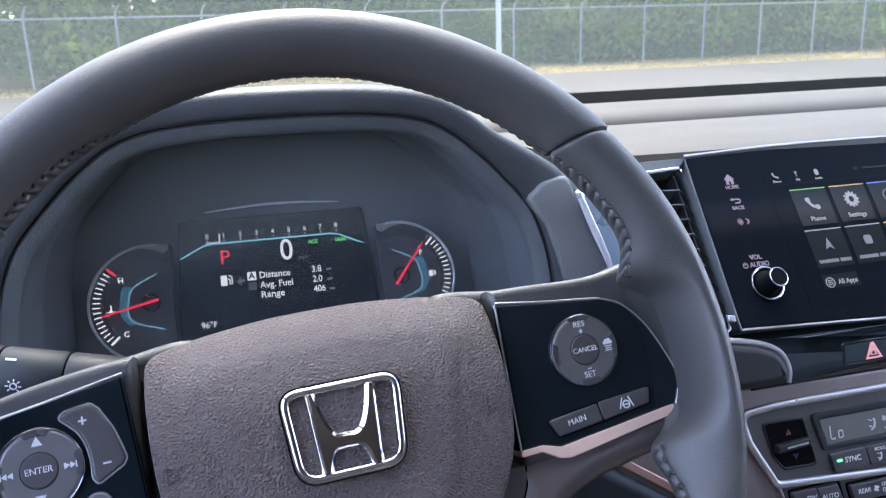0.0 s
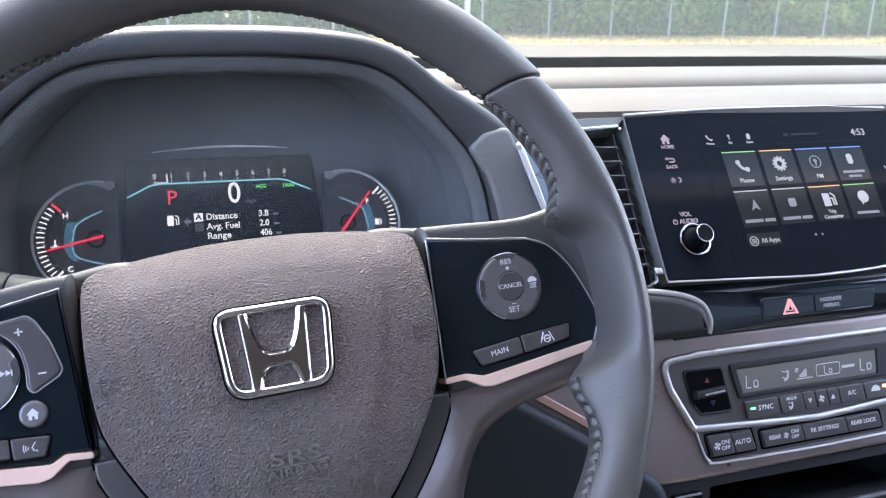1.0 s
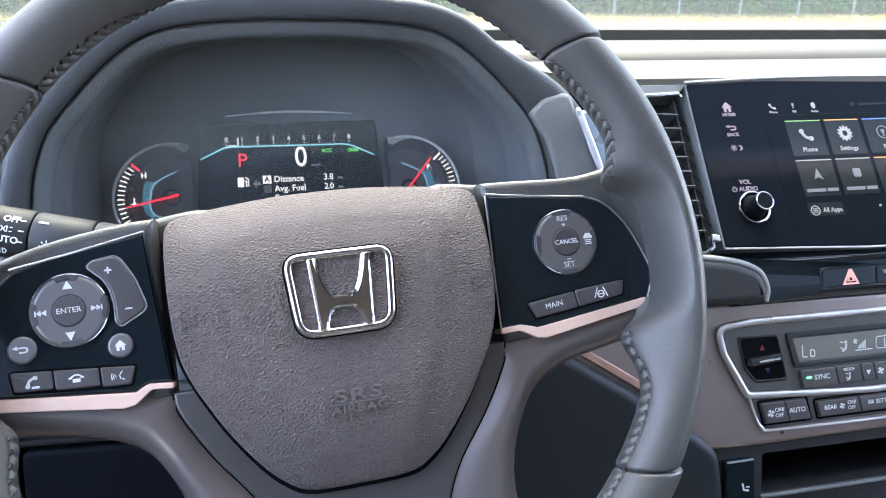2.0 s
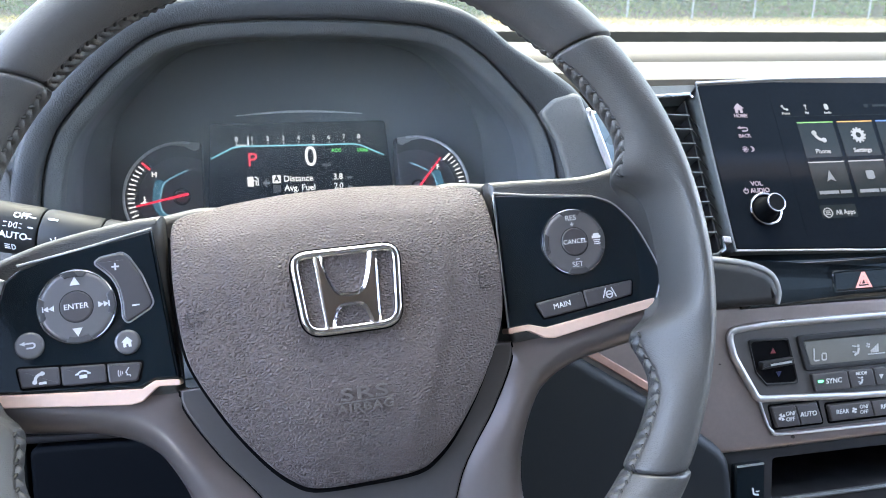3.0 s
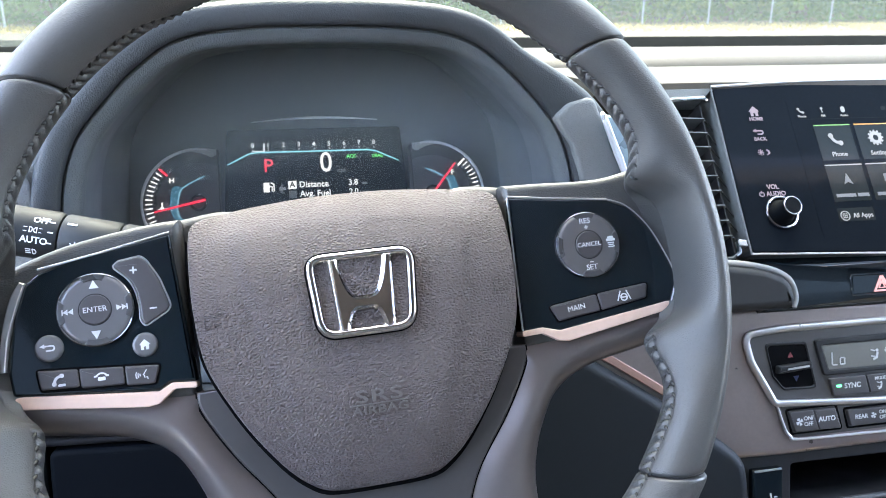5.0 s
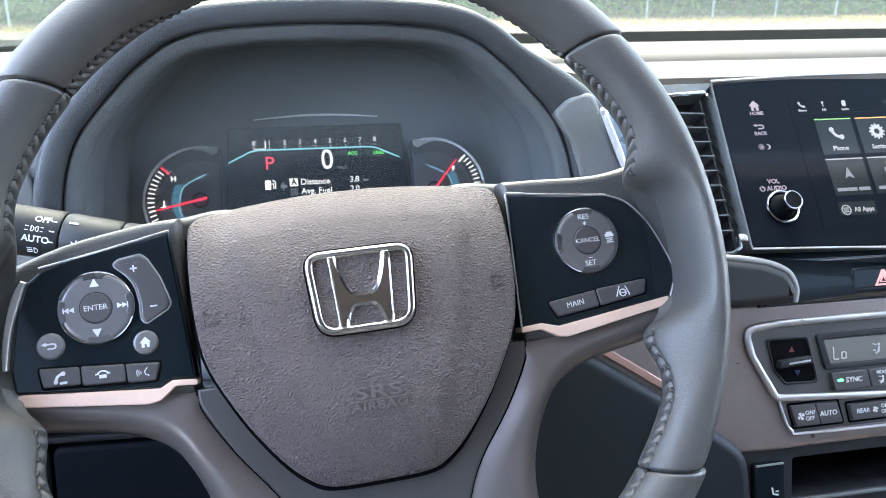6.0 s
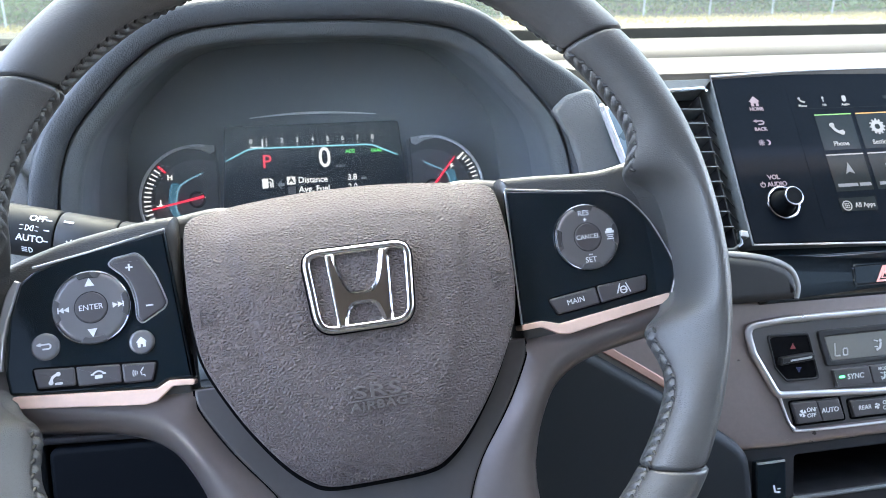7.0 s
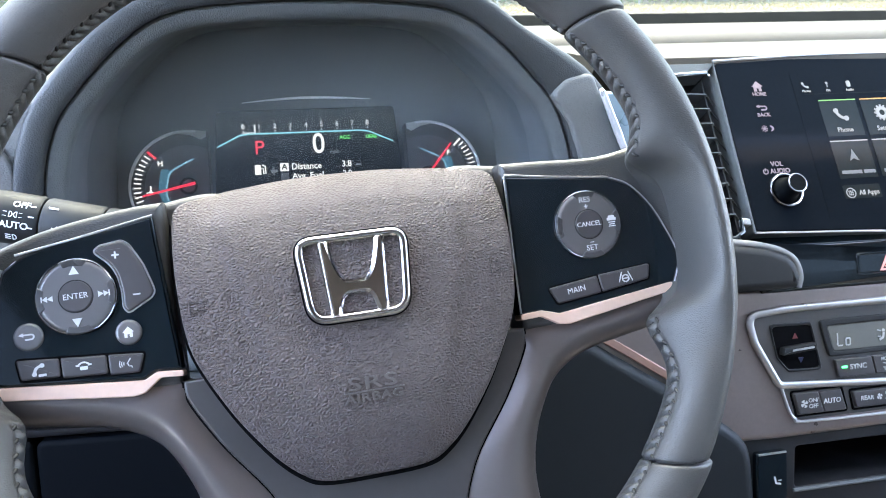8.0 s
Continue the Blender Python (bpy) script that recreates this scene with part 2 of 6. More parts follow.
def frame_slab(outer, inner, z0, z1, b=0.0006, bm=None):
    """A flat ring between two loops with as many points each, its upper edges rounded."""
    bm = bm or bmesh.new()
    outer, inner = ccw(outer), ccw(inner)
    o2, i2 = inset(outer, b), inset(inner, -b)
    rings = [[(x, y, z0) for x, y in outer], [(x, y, z1 - b) for x, y in outer], [(x, y, z1) for x, y in o2],
             [(x, y, z1) for x, y in i2], [(x, y, z1 - b) for x, y in inner], [(x, y, z0) for x, y in inner]]
    vs = loft(bm, rings, cap0=False, cap1=False)
    n = len(outer)
    for i in range(n):
        j = (i + 1) % n
        bm.faces.new((vs[-1][i], vs[-1][j], vs[0][j], vs[0][i]))
    return bm


def tube(pts, r, closed=False, n=8, bm=None, flat=1.0):
    """A round bar along points; r one radius or one for each point."""
    bm = bm or bmesh.new()
    pts = [Vector(p) for p in pts]
    rings, up = [], None
    for i, p in enumerate(pts):
        a = pts[i - 1] if (i or closed) else p
        b = pts[(i + 1) % len(pts)] if (i < len(pts) - 1 or closed) else p
        d = (b - a).normalized()
        if up is None:
            up = Vector((0, 0, 1)) if abs(d.z) < 0.9 else Vector((0, 1, 0))
        side = d.cross(up).normalized()
        u2 = side.cross(d).normalized()
        rad = r[i] if isinstance(r, (list, tuple)) else r
        rings.append([tuple(p + side * (rad * math.cos(k * math.tau / n)) + u2 * (rad * flat * math.sin(k * math.tau / n))) for k in range(n)])
    if closed:
        rings.append(rings[0])
        loft(bm, rings, cap0=False, cap1=False)
        bmesh.ops.remove_doubles(bm, verts=bm.verts[:], dist=1e-7)
    else:
        loft(bm, rings)
    return bm


def strip(profile, xs, bm=None):
    """A closed profile of (y, z) drawn along x; xs: rows of (x, dy, dz)."""
    bm = bm or bmesh.new()
    loft(bm, [[(x, y + dy, z + dz) for y, z in profile] for x, dy, dz in xs])
    return bm


def box(bm, x0, x1, y0, y1, z0, z1):
    return slab([(x0, y0), (x1, y0), (x1, y1), (x0, y1)], z0, z1, bm=bm)


def lettering(name, body, size, x, y, z, mat, parent, bold=0.015, turn=0.0, depth=0.00015, spread=1.0, stretch=1.0, width=0.0):
    cu = bpy.data.curves.new(name, "FONT")
    cu.body, cu.size, cu.align_x, cu.align_y = body, size, "CENTER", "CENTER"
    cu.extrude, cu.offset, cu.resolution_u, cu.space_character = depth, size * bold, 3, spread
    tmp = bpy.data.objects.new(name, cu)
    me = bpy.data.meshes.new_from_object(tmp)
    bpy.data.objects.remove(tmp)
    bpy.data.curves.remove(cu)
    if width:
        xs = [v.co.x for v in me.vertices]
        stretch = width / (max(xs) - min(xs))
    if stretch != 1.0:
        for v in me.vertices:
            v.co.x *= stretch
    return finish(name, me, mat, parent, m=pose(x, y, z, 0, 0, turn), sharp=0)


def icon(name, polys, x, y, z, mat, parent, scale=1.0, depth=0.0002):
    bm = bmesh.new()
    for p in polys:
        slab([(a * scale, b * scale) for a, b in p], -depth, depth, bm=bm)
    return finish(name, bm, mat, parent, m=pose(x, y, z), sharp=30)


def bars(name, rows, z, mat, parent, depth=0.00015):
    """Plain bars in place of writing: rows of (x, y, width, height)."""
    bm = bmesh.new()
    for x, y, w, h in rows:
        slab([(x - w / 2, y - h / 2), (x + w / 2, y - h / 2), (x + w / 2, y + h / 2), (x - w / 2, y + h / 2)], z, z + depth, bm=bm)
    return finish(name, bm, mat, parent, sharp=30)


def thick(pts, w):
    """A polyline as a flat polygon of width w."""
    left, right = [], []
    for i, p in enumerate(pts):
        a, b = Vector(pts[max(i - 1, 0)]), Vector(pts[min(i + 1, len(pts) - 1)])
        d = (b - a).normalized()
        nrm = Vector((-d.y, d.x)) * w / 2
        left.append(tuple(Vector(p) + nrm))
        right.append(tuple(Vector(p) - nrm))
    return left + right[::-1]


def arc(r, a0, a1, n=10, cx=0.0, cy=0.0):
    return [(cx + r * math.cos(radians(a0 + (a1 - a0) * k / n)), cy + r * math.sin(radians(a0 + (a1 - a0) * k / n))) for k in range(n + 1)]


TRI_U = [[(-0.5, -0.4), (0.5, -0.4), (0, 0.5)]]
TRI_D = [[(-0.5, 0.4), (0, -0.5), (0.5, 0.4)]]
SKIP_F = [[(-0.9, -0.5), (0, 0), (-0.9, 0.5)], [(0, -0.5), (0.8, 0), (0, 0.5)], [(0.8, -0.5), (0.98, -0.5), (0.98, 0.5), (0.8, 0.5)]]
SKIP_B = [[(-x, y) for x, y in p] for p in SKIP_F]
HOUSE = [[(-0.6, 0.0), (0.6, 0.0), (0.0, 0.6)], [(-0.42, -0.55), (-0.12, -0.55), (-0.12, 0.0), (-0.42, 0.0)], [(0.12, -0.55), (0.42, -0.55), (0.42, 0.0), (0.12, 0.0)], [(-0.12, -0.2), (0.12, -0.2), (0.12, 0.0), (-0.12, 0.0)]]
RECEIVER = [thick(arc(0.75, 175, 275, 10, 0.35, 0.35), 0.26), disc(0.24, -0.42, 0.32, 12), disc(0.24, 0.42, -0.42, 12)]
HANDSET = [thick(arc(0.78, 88, 192, 12, 0.42, -0.42), 0.30), disc(0.26, 0.48, 0.40, 12), disc(0.26, -0.40, -0.52, 12), rrect(0.85, 0.30, 0.14, 0.45, -0.72)]
BACKARROW = [thick([(-0.6, 0.25), (0.35, 0.25)] + arc(0.25, 90, -90, 8, 0.35, 0.0) + [(-0.25, -0.25)], 0.17), [(-0.9, 0.25), (-0.4, 0.02), (-0.4, 0.5)]]
DESKPHONE = [thick(arc(0.8, 35, 145, 10, 0, -0.3), 0.2), rrect(0.9, 0.45, 0.12, 0, -0.2), [(-0.9, 0.05), (-0.5, 0.05), (-0.5, 0.25), (-0.9, 0.25)], [(0.5, 0.05), (0.9, 0.05), (0.9, 0.25), (0.5, 0.25)]]
VOICE = [thick(arc(0.35, 150, 210, 5, 0, 0), 0.09), thick(arc(0.6, 150, 210, 6, 0, 0), 0.09), thick(arc(0.85, 150, 210, 6, 0, 0), 0.09), thick([(0.5, 0.6), (0.2, 0.2), (0.05, 0.0), (0.2, -0.1), (0.2, -0.35), (0.55, -0.35), (0.6, -0.6)], 0.12)]
GEAR = [thick(arc(0.58, 0, 360, 24), 0.42)] + [[(0.7 * math.cos(a - 0.14), 0.7 * math.sin(a - 0.14)), (1.0 * math.cos(a - 0.1), 1.0 * math.sin(a - 0.1)), (1.0 * math.cos(a + 0.1), 1.0 * math.sin(a + 0.1)), (0.7 * math.cos(a + 0.14), 0.7 * math.sin(a + 0.14))] for a in (k * math.tau / 12 for k in range(12))]
TRIANGLE = [thick([(0, 0.60), (-0.62, -0.47), (0.62, -0.47), (0, 0.60)], 0.27), thick([(0, 0.24), (-0.26, -0.26), (0.26, -0.26), (0, 0.24)], 0.13)]
SUNMOON = [disc(0.22, -0.5, 0, 12)] + [thick([(-0.5 + 0.3 * math.cos(a), 0.3 * math.sin(a)), (-0.5 + 0.5 * math.cos(a), 0.5 * math.sin(a))], 0.1) for a in (k * math.tau / 8 for k in range(8))] + [arc(0.42, 110, -110, 10, 0.5, 0) + arc(0.36, -80, 80, 8, 0.3, 0)]
FAN = [[(0, 0)] + arc(0.55, a, a + 55, 5) for a in (0, 90, 180, 270)]
SEATSIGN = [thick([(-0.3, 0.6), (-0.15, -0.2), (0.5, -0.35)], 0.22), thick([(0.15, 0.1), (0.6, 0.1)], 0.1)]
CARSHAPE = [rrect(1.2, 0.35, 0.1, 0, 0.3), rrect(0.8, 0.3, 0.1, 0, 0.6), rrect(0.9, 0.12, 0.02, 0, -0.1), rrect(0.7, 0.12, 0.02, 0, -0.35), rrect(0.9, 0.12, 0.02, 0, -0.6)]
LANES = [thick([(-0.35, 0.6), (-0.8, -0.5)], 0.12), thick([(0.35, 0.6), (0.8, -0.5)], 0.12)]
PUMP = [rrect(0.6, 1.0, 0.08, -0.15, 0), thick([(0.15, 0.1), (0.4, 0.1), (0.4, -0.4), (0.6, -0.4), (0.6, 0.3), (0.3, 0.5)], 0.12)]

# ---- cabin shell ----
X_L, X_R = -0.47, 1.29


def wall_part(name, x0, x1, y0, y1, z0, z1, mat, label, category):
    bm = bmesh.new()
    box(bm, x0, x1, y0, y1, z0, z1)
    return tagged(finish(name, bm, mat, sharp=30), label, category, kind="structure")


wall_part("floor", X_L, X_R, -2.3, 0.5, 0.38, 0.42, TRIM, "dark grey carpeted cabin floor of the car", "floor")
wall_part("wall_left", X_L - 0.08, X_L, -2.3, 0.86, 0.38, 1.06, TRIM, "grey plastic door side of the cabin below the windows", "cabin side")
wall_part("wall_right", X_R, X_R + 0.08, -2.3, 0.86, 0.38, 1.06, TRIM, "grey plastic door side of the cabin below the windows", "cabin side")
wall_part("wall_back", X_L, X_R, -2.38, -2.3, 0.38, 1.2, TRIM, "grey plastic tailgate trim behind the cabin", "cabin back")
wall_part("bulkhead", X_L, X_R, 0.50, 0.54, 0.38, 1.05, TRIM, "black firewall behind the dashboard", "bulkhead")
HEADER_Y = -0.14
wall_part("ceiling", X_L - 0.02, X_R + 0.02, -2.35, HEADER_Y, 1.60, 1.65, HEAD, "grey cloth headliner of the car roof", "ceiling")
for side, x in (("left", X_L - 0.04), ("right", X_R + 0.04)):
    bm = bmesh.new()
    tube([(x, 0.86, 1.08), (x + (0.03 if x < 0 else -0.03), 0.5, 1.36), (x + (0.06 if x < 0 else -0.06), HEADER_Y - 0.02, 1.62)], 0.04, bm=bm, n=10)
    tagged(finish("pillar_front", bm, TRIM), "slanted grey windscreen pillar of the car", "pillar", kind="structure")
    for y in (-0.55, -1.5, -2.3):
        bm = bmesh.new()
        tube([(x, y, 1.1), (x + (0.05 if x < 0 else -0.05), y - 0.03, 1.62)], 0.05, bm=bm, n=10)
        tagged(finish("pillar", bm, TRIM), "grey trimmed roof pillar between car windows", "pillar", kind="structure")

# Unseen dark panes, added to cut the light that enters from the rear.
REARDIM = bpy.data.materials.new("added light-cutting rear glass")
REARDIM.use_nodes = True
nt = REARDIM.node_tree
nt.nodes.clear()
out, mixs, tr, gl = (nt.nodes.new("ShaderNode" + k) for k in ("OutputMaterial", "MixShader", "BsdfTransparent", "BsdfGlossy"))
tr.inputs[0].default_value = (0.27, 0.275, 0.27, 1)
gl.inputs["Roughness"].default_value = 0.03
mixs.inputs[0].default_value = 0.06
nt.links.new(tr.outputs[0], mixs.inputs[1])
nt.links.new(gl.outputs[0], mixs.inputs[2])
nt.links.new(mixs.outputs[0], out.inputs[0])
for i, (x0, x1, y0, y1) in enumerate(((X_L - 0.02, X_L - 0.016, -2.3, -0.6), (X_R + 0.016, X_R + 0.02, -2.3, -0.6), (X_L, X_R, -2.33, -2.326))):
    wall_part("window_%d" % (i + 2), x0, x1, y0, y1, 1.06 if i < 2 else 1.2, 1.60, REARDIM, "unseen dark rear glass added to hold back light from behind", "window")

GLASS = bpy.data.materials.new("windscreen glass")
GLASS.use_nodes = True
nt = GLASS.node_tree
nt.nodes.clear()
out, mixs, tr, gl = (nt.nodes.new("ShaderNode" + k) for k in ("OutputMaterial", "MixShader", "BsdfTransparent", "BsdfGlossy"))
# Darker than real glass: holds the outdoors down to the cabin's brightness.
tr.inputs[0].default_value = (0.265, 0.305, 0.282, 1)
gl.inputs["Roughness"].default_value = 0.02
mixs.inputs[0].default_value = 0.05
# A faint greenish translucent film paints haze over the view outside.
haze_film, veil = nt.nodes.new("ShaderNodeBsdfTranslucent"), nt.nodes.new("ShaderNodeMixShader")
haze_film.inputs[0].default_value = (0.62, 0.80, 0.70, 1)
veil.inputs[0].default_value = 0.016
nt.links.new(tr.outputs[0], mixs.inputs[1])
nt.links.new(gl.outputs[0], mixs.inputs[2])
nt.links.new(mixs.outputs[0], veil.inputs[1])
nt.links.new(haze_film.outputs[0], veil.inputs[2])
nt.links.new(veil.outputs[0], out.inputs[0])
bm = bmesh.new()
rows = []
for k in range(9):
    f = k / 8
    y, z = 0.86 + (HEADER_Y - 0.86) * f, 1.10 + 0.52 * f + 0.03 * math.sin(math.pi * f)
    rows.append([(X_L + 0.02 + (X_R - X_L - 0.04) * i / 12, y + 0.10 * math.sin(math.pi * i / 12) * (1 - 0.6 * f), z) for i in range(13)])
loft(bm, rows, closed=False)
tagged(finish("window_1", bm, GLASS, sharp=0), "clear curved windscreen in front of the dashboard", "windscreen", kind="structure")

# bonnet ahead of the windscreen
bm = bmesh.new()
rows = []
for k in range(10):
    f = k / 9
    rows.append([(X_L - 0.1 + (X_R - X_L + 0.2) * i / 14, 0.95 + 1.1 * f, 1.045 - 0.14 * f * f - 0.06 * abs(i / 7 - 1) ** 3) for i in range(15)])
loft(bm, rows, closed=False)
geom = bmesh.ops.extrude_face_region(bm, geom=bm.faces[:])
bmesh.ops.translate(bm, verts=[v for v in geom["geom"] if isinstance(v, bmesh.types.BMVert)], vec=(0, 0, -0.03))
tagged(finish("car_bonnet", bm, PAINT), "grey painted bonnet ahead of the windscreen", "bonnet", kind="structure")

# ---- dashboard ----
dash = thing("dashboard", pose(0, 0, 0), "charcoal dashboard with grained top pad below the windscreen", "dashboard")
XS = [(X_L + (X_R - X_L) * i / 24, -0.10 * ((i / 12 - 1) ** 4), -0.012 * ((i / 12 - 1) ** 4)) for i in range(25)]
PAD = [(0.30, 1.02), (0.232, 1.14), (0.214, 1.157), (0.2085, 1.1625), (0.2105, 1.1675), (0.222, 1.1695), (0.30, 1.1665), (0.42, 1.1575), (0.575, 1.1436), (0.582, 1.1415), (0.584, 1.136), (0.584, 1.02)]
XP = [(0.205, 0.03, -0.004), (0.24, 0.012, -0.0015), (0.285, 0, 0)] + [(0.285 + (X_R - 0.285) * i / 16, -0.002 * math.sin(i / 16 * math.pi), 0) for i in range(1, 17)]
part("top_pad", strip(PAD, XP), DASHTOP, dash, "pale sunlit grained pad over the centre of the dashboard")
LEFTPAD = [(0.30, 1.02), (0.25, 1.12), (0.245, 1.135), (0.26, 1.142), (0.42, 1.146), (0.575, 1.1436), (0.582, 1.1415), (0.584, 1.136), (0.584, 1.02)]
part("top_pad_side", strip(LEFTPAD, [(X_L, 0, 0), (-0.3, 0, 0), (-0.205, 0, 0)]), DASHTOP, dash)
part("top_pad_rear", strip([(0.46, 1.02), (0.46, 1.142), (0.47, 1.1455), (0.575, 1.1436), (0.582, 1.1415), (0.584, 1.136), (0.584, 1.02)], [(-0.2048, 0, 0), (0.0, 0, 0), (0.2045, 0, 0)]), DASHTOP, dash)
GROOVE = [(0.584, 1.02), (0.5845, 1.1305), (0.617, 1.1305), (0.6175, 1.02)]
part("defroster_channel", strip(GROOVE, [(x, 0, 0) for x, _, _ in XS]), SOFT, dash)
BACKPAD = [(0.618, 1.02), (0.618, 1.130), (0.6195, 1.1360), (0.624, 1.1415), (0.632, 1.1465), (0.644, 1.1502), (0.660, 1.1525), (0.70, 1.1545), (0.733, 1.1558), (0.739, 1.153), (0.739, 1.02)]
part("rear_pad", strip(BACKPAD, [(x, 0, 0) for x, _, _ in XS]), DASHTOP, dash, "pale grained rear edge of the dashboard")
COWL = [(0.740, 1.02), (0.740, 1.148), (0.748, 1.150), (0.79, 1.1648), (0.80, 1.1662), (0.806, 1.162), (0.83, 1.10), (0.83, 1.02)]
part("cowl_edge", strip(COWL, [(x, 0, 0) for x, _, _ in XS]), COWLMAT, dash, "black strip along the foot of the windscreen")

# instrument hood: a lip round an opening, a shell behind it and a hazed blue-grey liner
HX = -0.004
HALF = [(0.0, 1.2103), (0.03, 1.2100), (0.056, 1.2086), (0.084, 1.2052), (0.106, 1.1975), (0.127, 1.182), (0.143, 1.1665), (0.1625, 1.1445), (0.1705, 1.130), (0.1768, 1.111), (0.1805, 1.087), (0.183, 1.05), (0.182, 1.0), (0.179, 0.965)]


def hood_ring(off, dy, sx=1.0, sz=1.0, z_mid=1.08, drop=0.0):
    """One section of the hood; its front widens down the side towards the middle of the car, where it runs into the cheek."""
    half = smooth_loop(HALF, 3, closed=False)
    base = [(x, z) for x, z in half] + [(-x, z) for x, z in half[::-1][:-1]]
    loop = inset(base, off)            # the loop runs clockwise, so a positive inset grows it
    if off > 0.001:
        broad = inset(base, off * 2.2)
        fade = [min(1.0, max(0.0, (1.180 - z) / 0.05)) * min(1.0, max(0.0, (z - 1.04) / 0.04)) * (x > 0) for x, z in base]
        loop = [(p[0] + (q[0] - p[0]) * w, p[1] + (q[1] - p[1]) * w) for p, q, w in zip(loop, broad, fade)]
    return [(HX + x * sx, 0.2124 - (1.2103 - z) * 0.15 + dy, z_mid + (z - z_mid) * sz + drop) for x, z in loop]


bm = bmesh.new()
loft(bm, [hood_ring(-0.0006, 0.012), hood_ring(0.0, 0.001), hood_ring(0.0012, -0.0015), hood_ring(0.0035, -0.003), hood_ring(0.008, -0.0042), hood_ring(0.0130, -0.0048), hood_ring(0.0154, -0.0036), hood_ring(0.0170, 0.0), hood_ring(0.0176, 0.007),
          hood_ring(0.0175, 0.03), hood_ring(0.018, 0.10, 1.02, 0.925), hood_ring(0.018, 0.20, 1.08, 0.78), hood_ring(0.018, 0.34, 1.2, 0.45)], cap0=False, cap1=False)
part("instrument_hood", bm, HOODMAT, dash, "charcoal grained hood arching over the instruments")
bm = bmesh.new()
loft(bm, [hood_ring(-0.0004, 0.0075), hood_ring(-0.0012, 0.0045), hood_ring(-0.0026, 0.0036), hood_ring(-0.0065, 0.0052), hood_ring(-0.0105, 0.0078), hood_ring(-0.0124, 0.0115), hood_ring(-0.0130, 0.0180)], cap0=False, cap1=False)
# Paler SOFT instead of HOODMAT puts the light on the band into its colour.
part("hood_inner_band", bm, SOFT, dash, "charcoal band inside the hood's lip, made paler for light on it")
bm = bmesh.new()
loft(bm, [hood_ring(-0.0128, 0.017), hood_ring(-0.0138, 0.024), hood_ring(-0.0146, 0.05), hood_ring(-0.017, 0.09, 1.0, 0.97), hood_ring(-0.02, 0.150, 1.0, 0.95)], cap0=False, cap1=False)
part("hood_liner", bm, LINER, dash, "matt inside of the instrument hood, lifted to blue-grey for haze")

LENS = bpy.data.materials.new("clear instrument lens")
LENS.use_nodes = True
nt = LENS.node_tree
nt.nodes.clear()
out, mixs, veil, tr, gl, haze_film = (nt.nodes.new("ShaderNode" + k) for k in ("OutputMaterial", "MixShader", "MixShader", "BsdfTransparent", "BsdfGlossy", "BsdfDiffuse"))
tr.inputs[0].default_value = (0.97, 0.98, 0.98, 1)
gl.inputs["Roughness"].default_value = 0.22
# The pale diffuse part of the lens paints haze over the instruments.
haze_film.inputs[0].default_value = (0.7, 0.78, 0.84, 1)
mixs.inputs[0].default_value = 0.045
veil.inputs[0].default_value = 0.015
for a, b, c in ((tr, mixs, 1), (gl, mixs, 2), (mixs, veil, 1), (haze_film, veil, 2)):
    nt.links.new(a.outputs[0], b.inputs[c])
nt.links.new(veil.outputs[0], out.inputs[0])
bm = bmesh.new()
loft(bm, [hood_ring(-0.0158, 0.058), hood_ring(-0.0158, 0.0595)])
lens = part("instrument_lens", bm, LENS, dash, "clear plastic lens in front of the instruments")
lens.visible_shadow = False

# facings beside and below the hood
bm = bmesh.new()
slab(rounded([(-0.46, 0.93), (-0.178, 0.93), (-0.186, 1.09), (-0.186, 1.12), (-0.175, 1.150), (-0.20, 1.158), (-0.46, 1.150)], 0.006), -0.05, 0.0, 0.004, bm=bm)
part("left_facing", bm, EARMAT, dash, m=pose(0, 0, 0) @ Matrix(((1, 0, 0, 0), (0, 0, -1, 0.202), (0, 1, 0, 0), (0, 0, 0, 1))))
bm = bmesh.new()
slab(rounded([(-0.30, 0.965), (-0.1985, 0.965), (-0.1985, 1.112), (-0.205, 1.126), (-0.30, 1.126)], 0.006), -0.01, 0.003, 0.002, bm=bm)
part("switch_panel", bm, EARMAT, dash, m=Matrix(((1, 0, 0, 0), (0, 0, -1, 0.200), (0, 1, 0, 0), (0, 0, 0, 1))))
EAR = rounded([(0.1545, 1.1470), (0.1647, 1.1573), (0.1793, 1.1611), (0.1854, 1.159), (0.1897, 1.1485), (0.1958, 1.1333), (0.2028, 1.1177), (0.211, 1.1008), (0.2217, 1.079), (0.235, 1.03), (0.185, 1.03), (0.1800, 1.0807), (0.1761, 1.0983), (0.1742, 1.1068), (0.1676, 1.127), (0.1595, 1.1394)], [0.006, 0.012, 0.012, 0.006] + [0.01] * 5 + [0, 0] + [0.01] * 5, 4)
bm = slab([(-0.037 + (x + 0.037) * 1.0133, 1.236 - (1.236 - z) * 1.0133) for x, z in EAR], -0.02, 0.0, 0.0035, 5)
for v in bm.verts:
    x, z, d = v.co
    v.co = (x, 0.2124 - (1.2103 - z) * 0.15 - 0.0065 - d, z)
part("ear_panel", bm, EARMAT, dash, "grey leather-grained cheek beside the instruments")

# driver's vent beyond the cheek with a bright edge
# The blue base colour paints the sky's reflection on the vent face.
VENTSKY = material("vent face in reflected sky blue", (0.42, 0.55, 0.64), 0.3, metal=0.5, vary=0.04)
vent_l = thing("side_vent", Matrix(((1, 0, 0, 0), (0, 0, -1, 0.184), (0, 1, 0, 0), (0, 0, 0, 1))), "narrow air vent frame with bright chrome edge", "air vent")
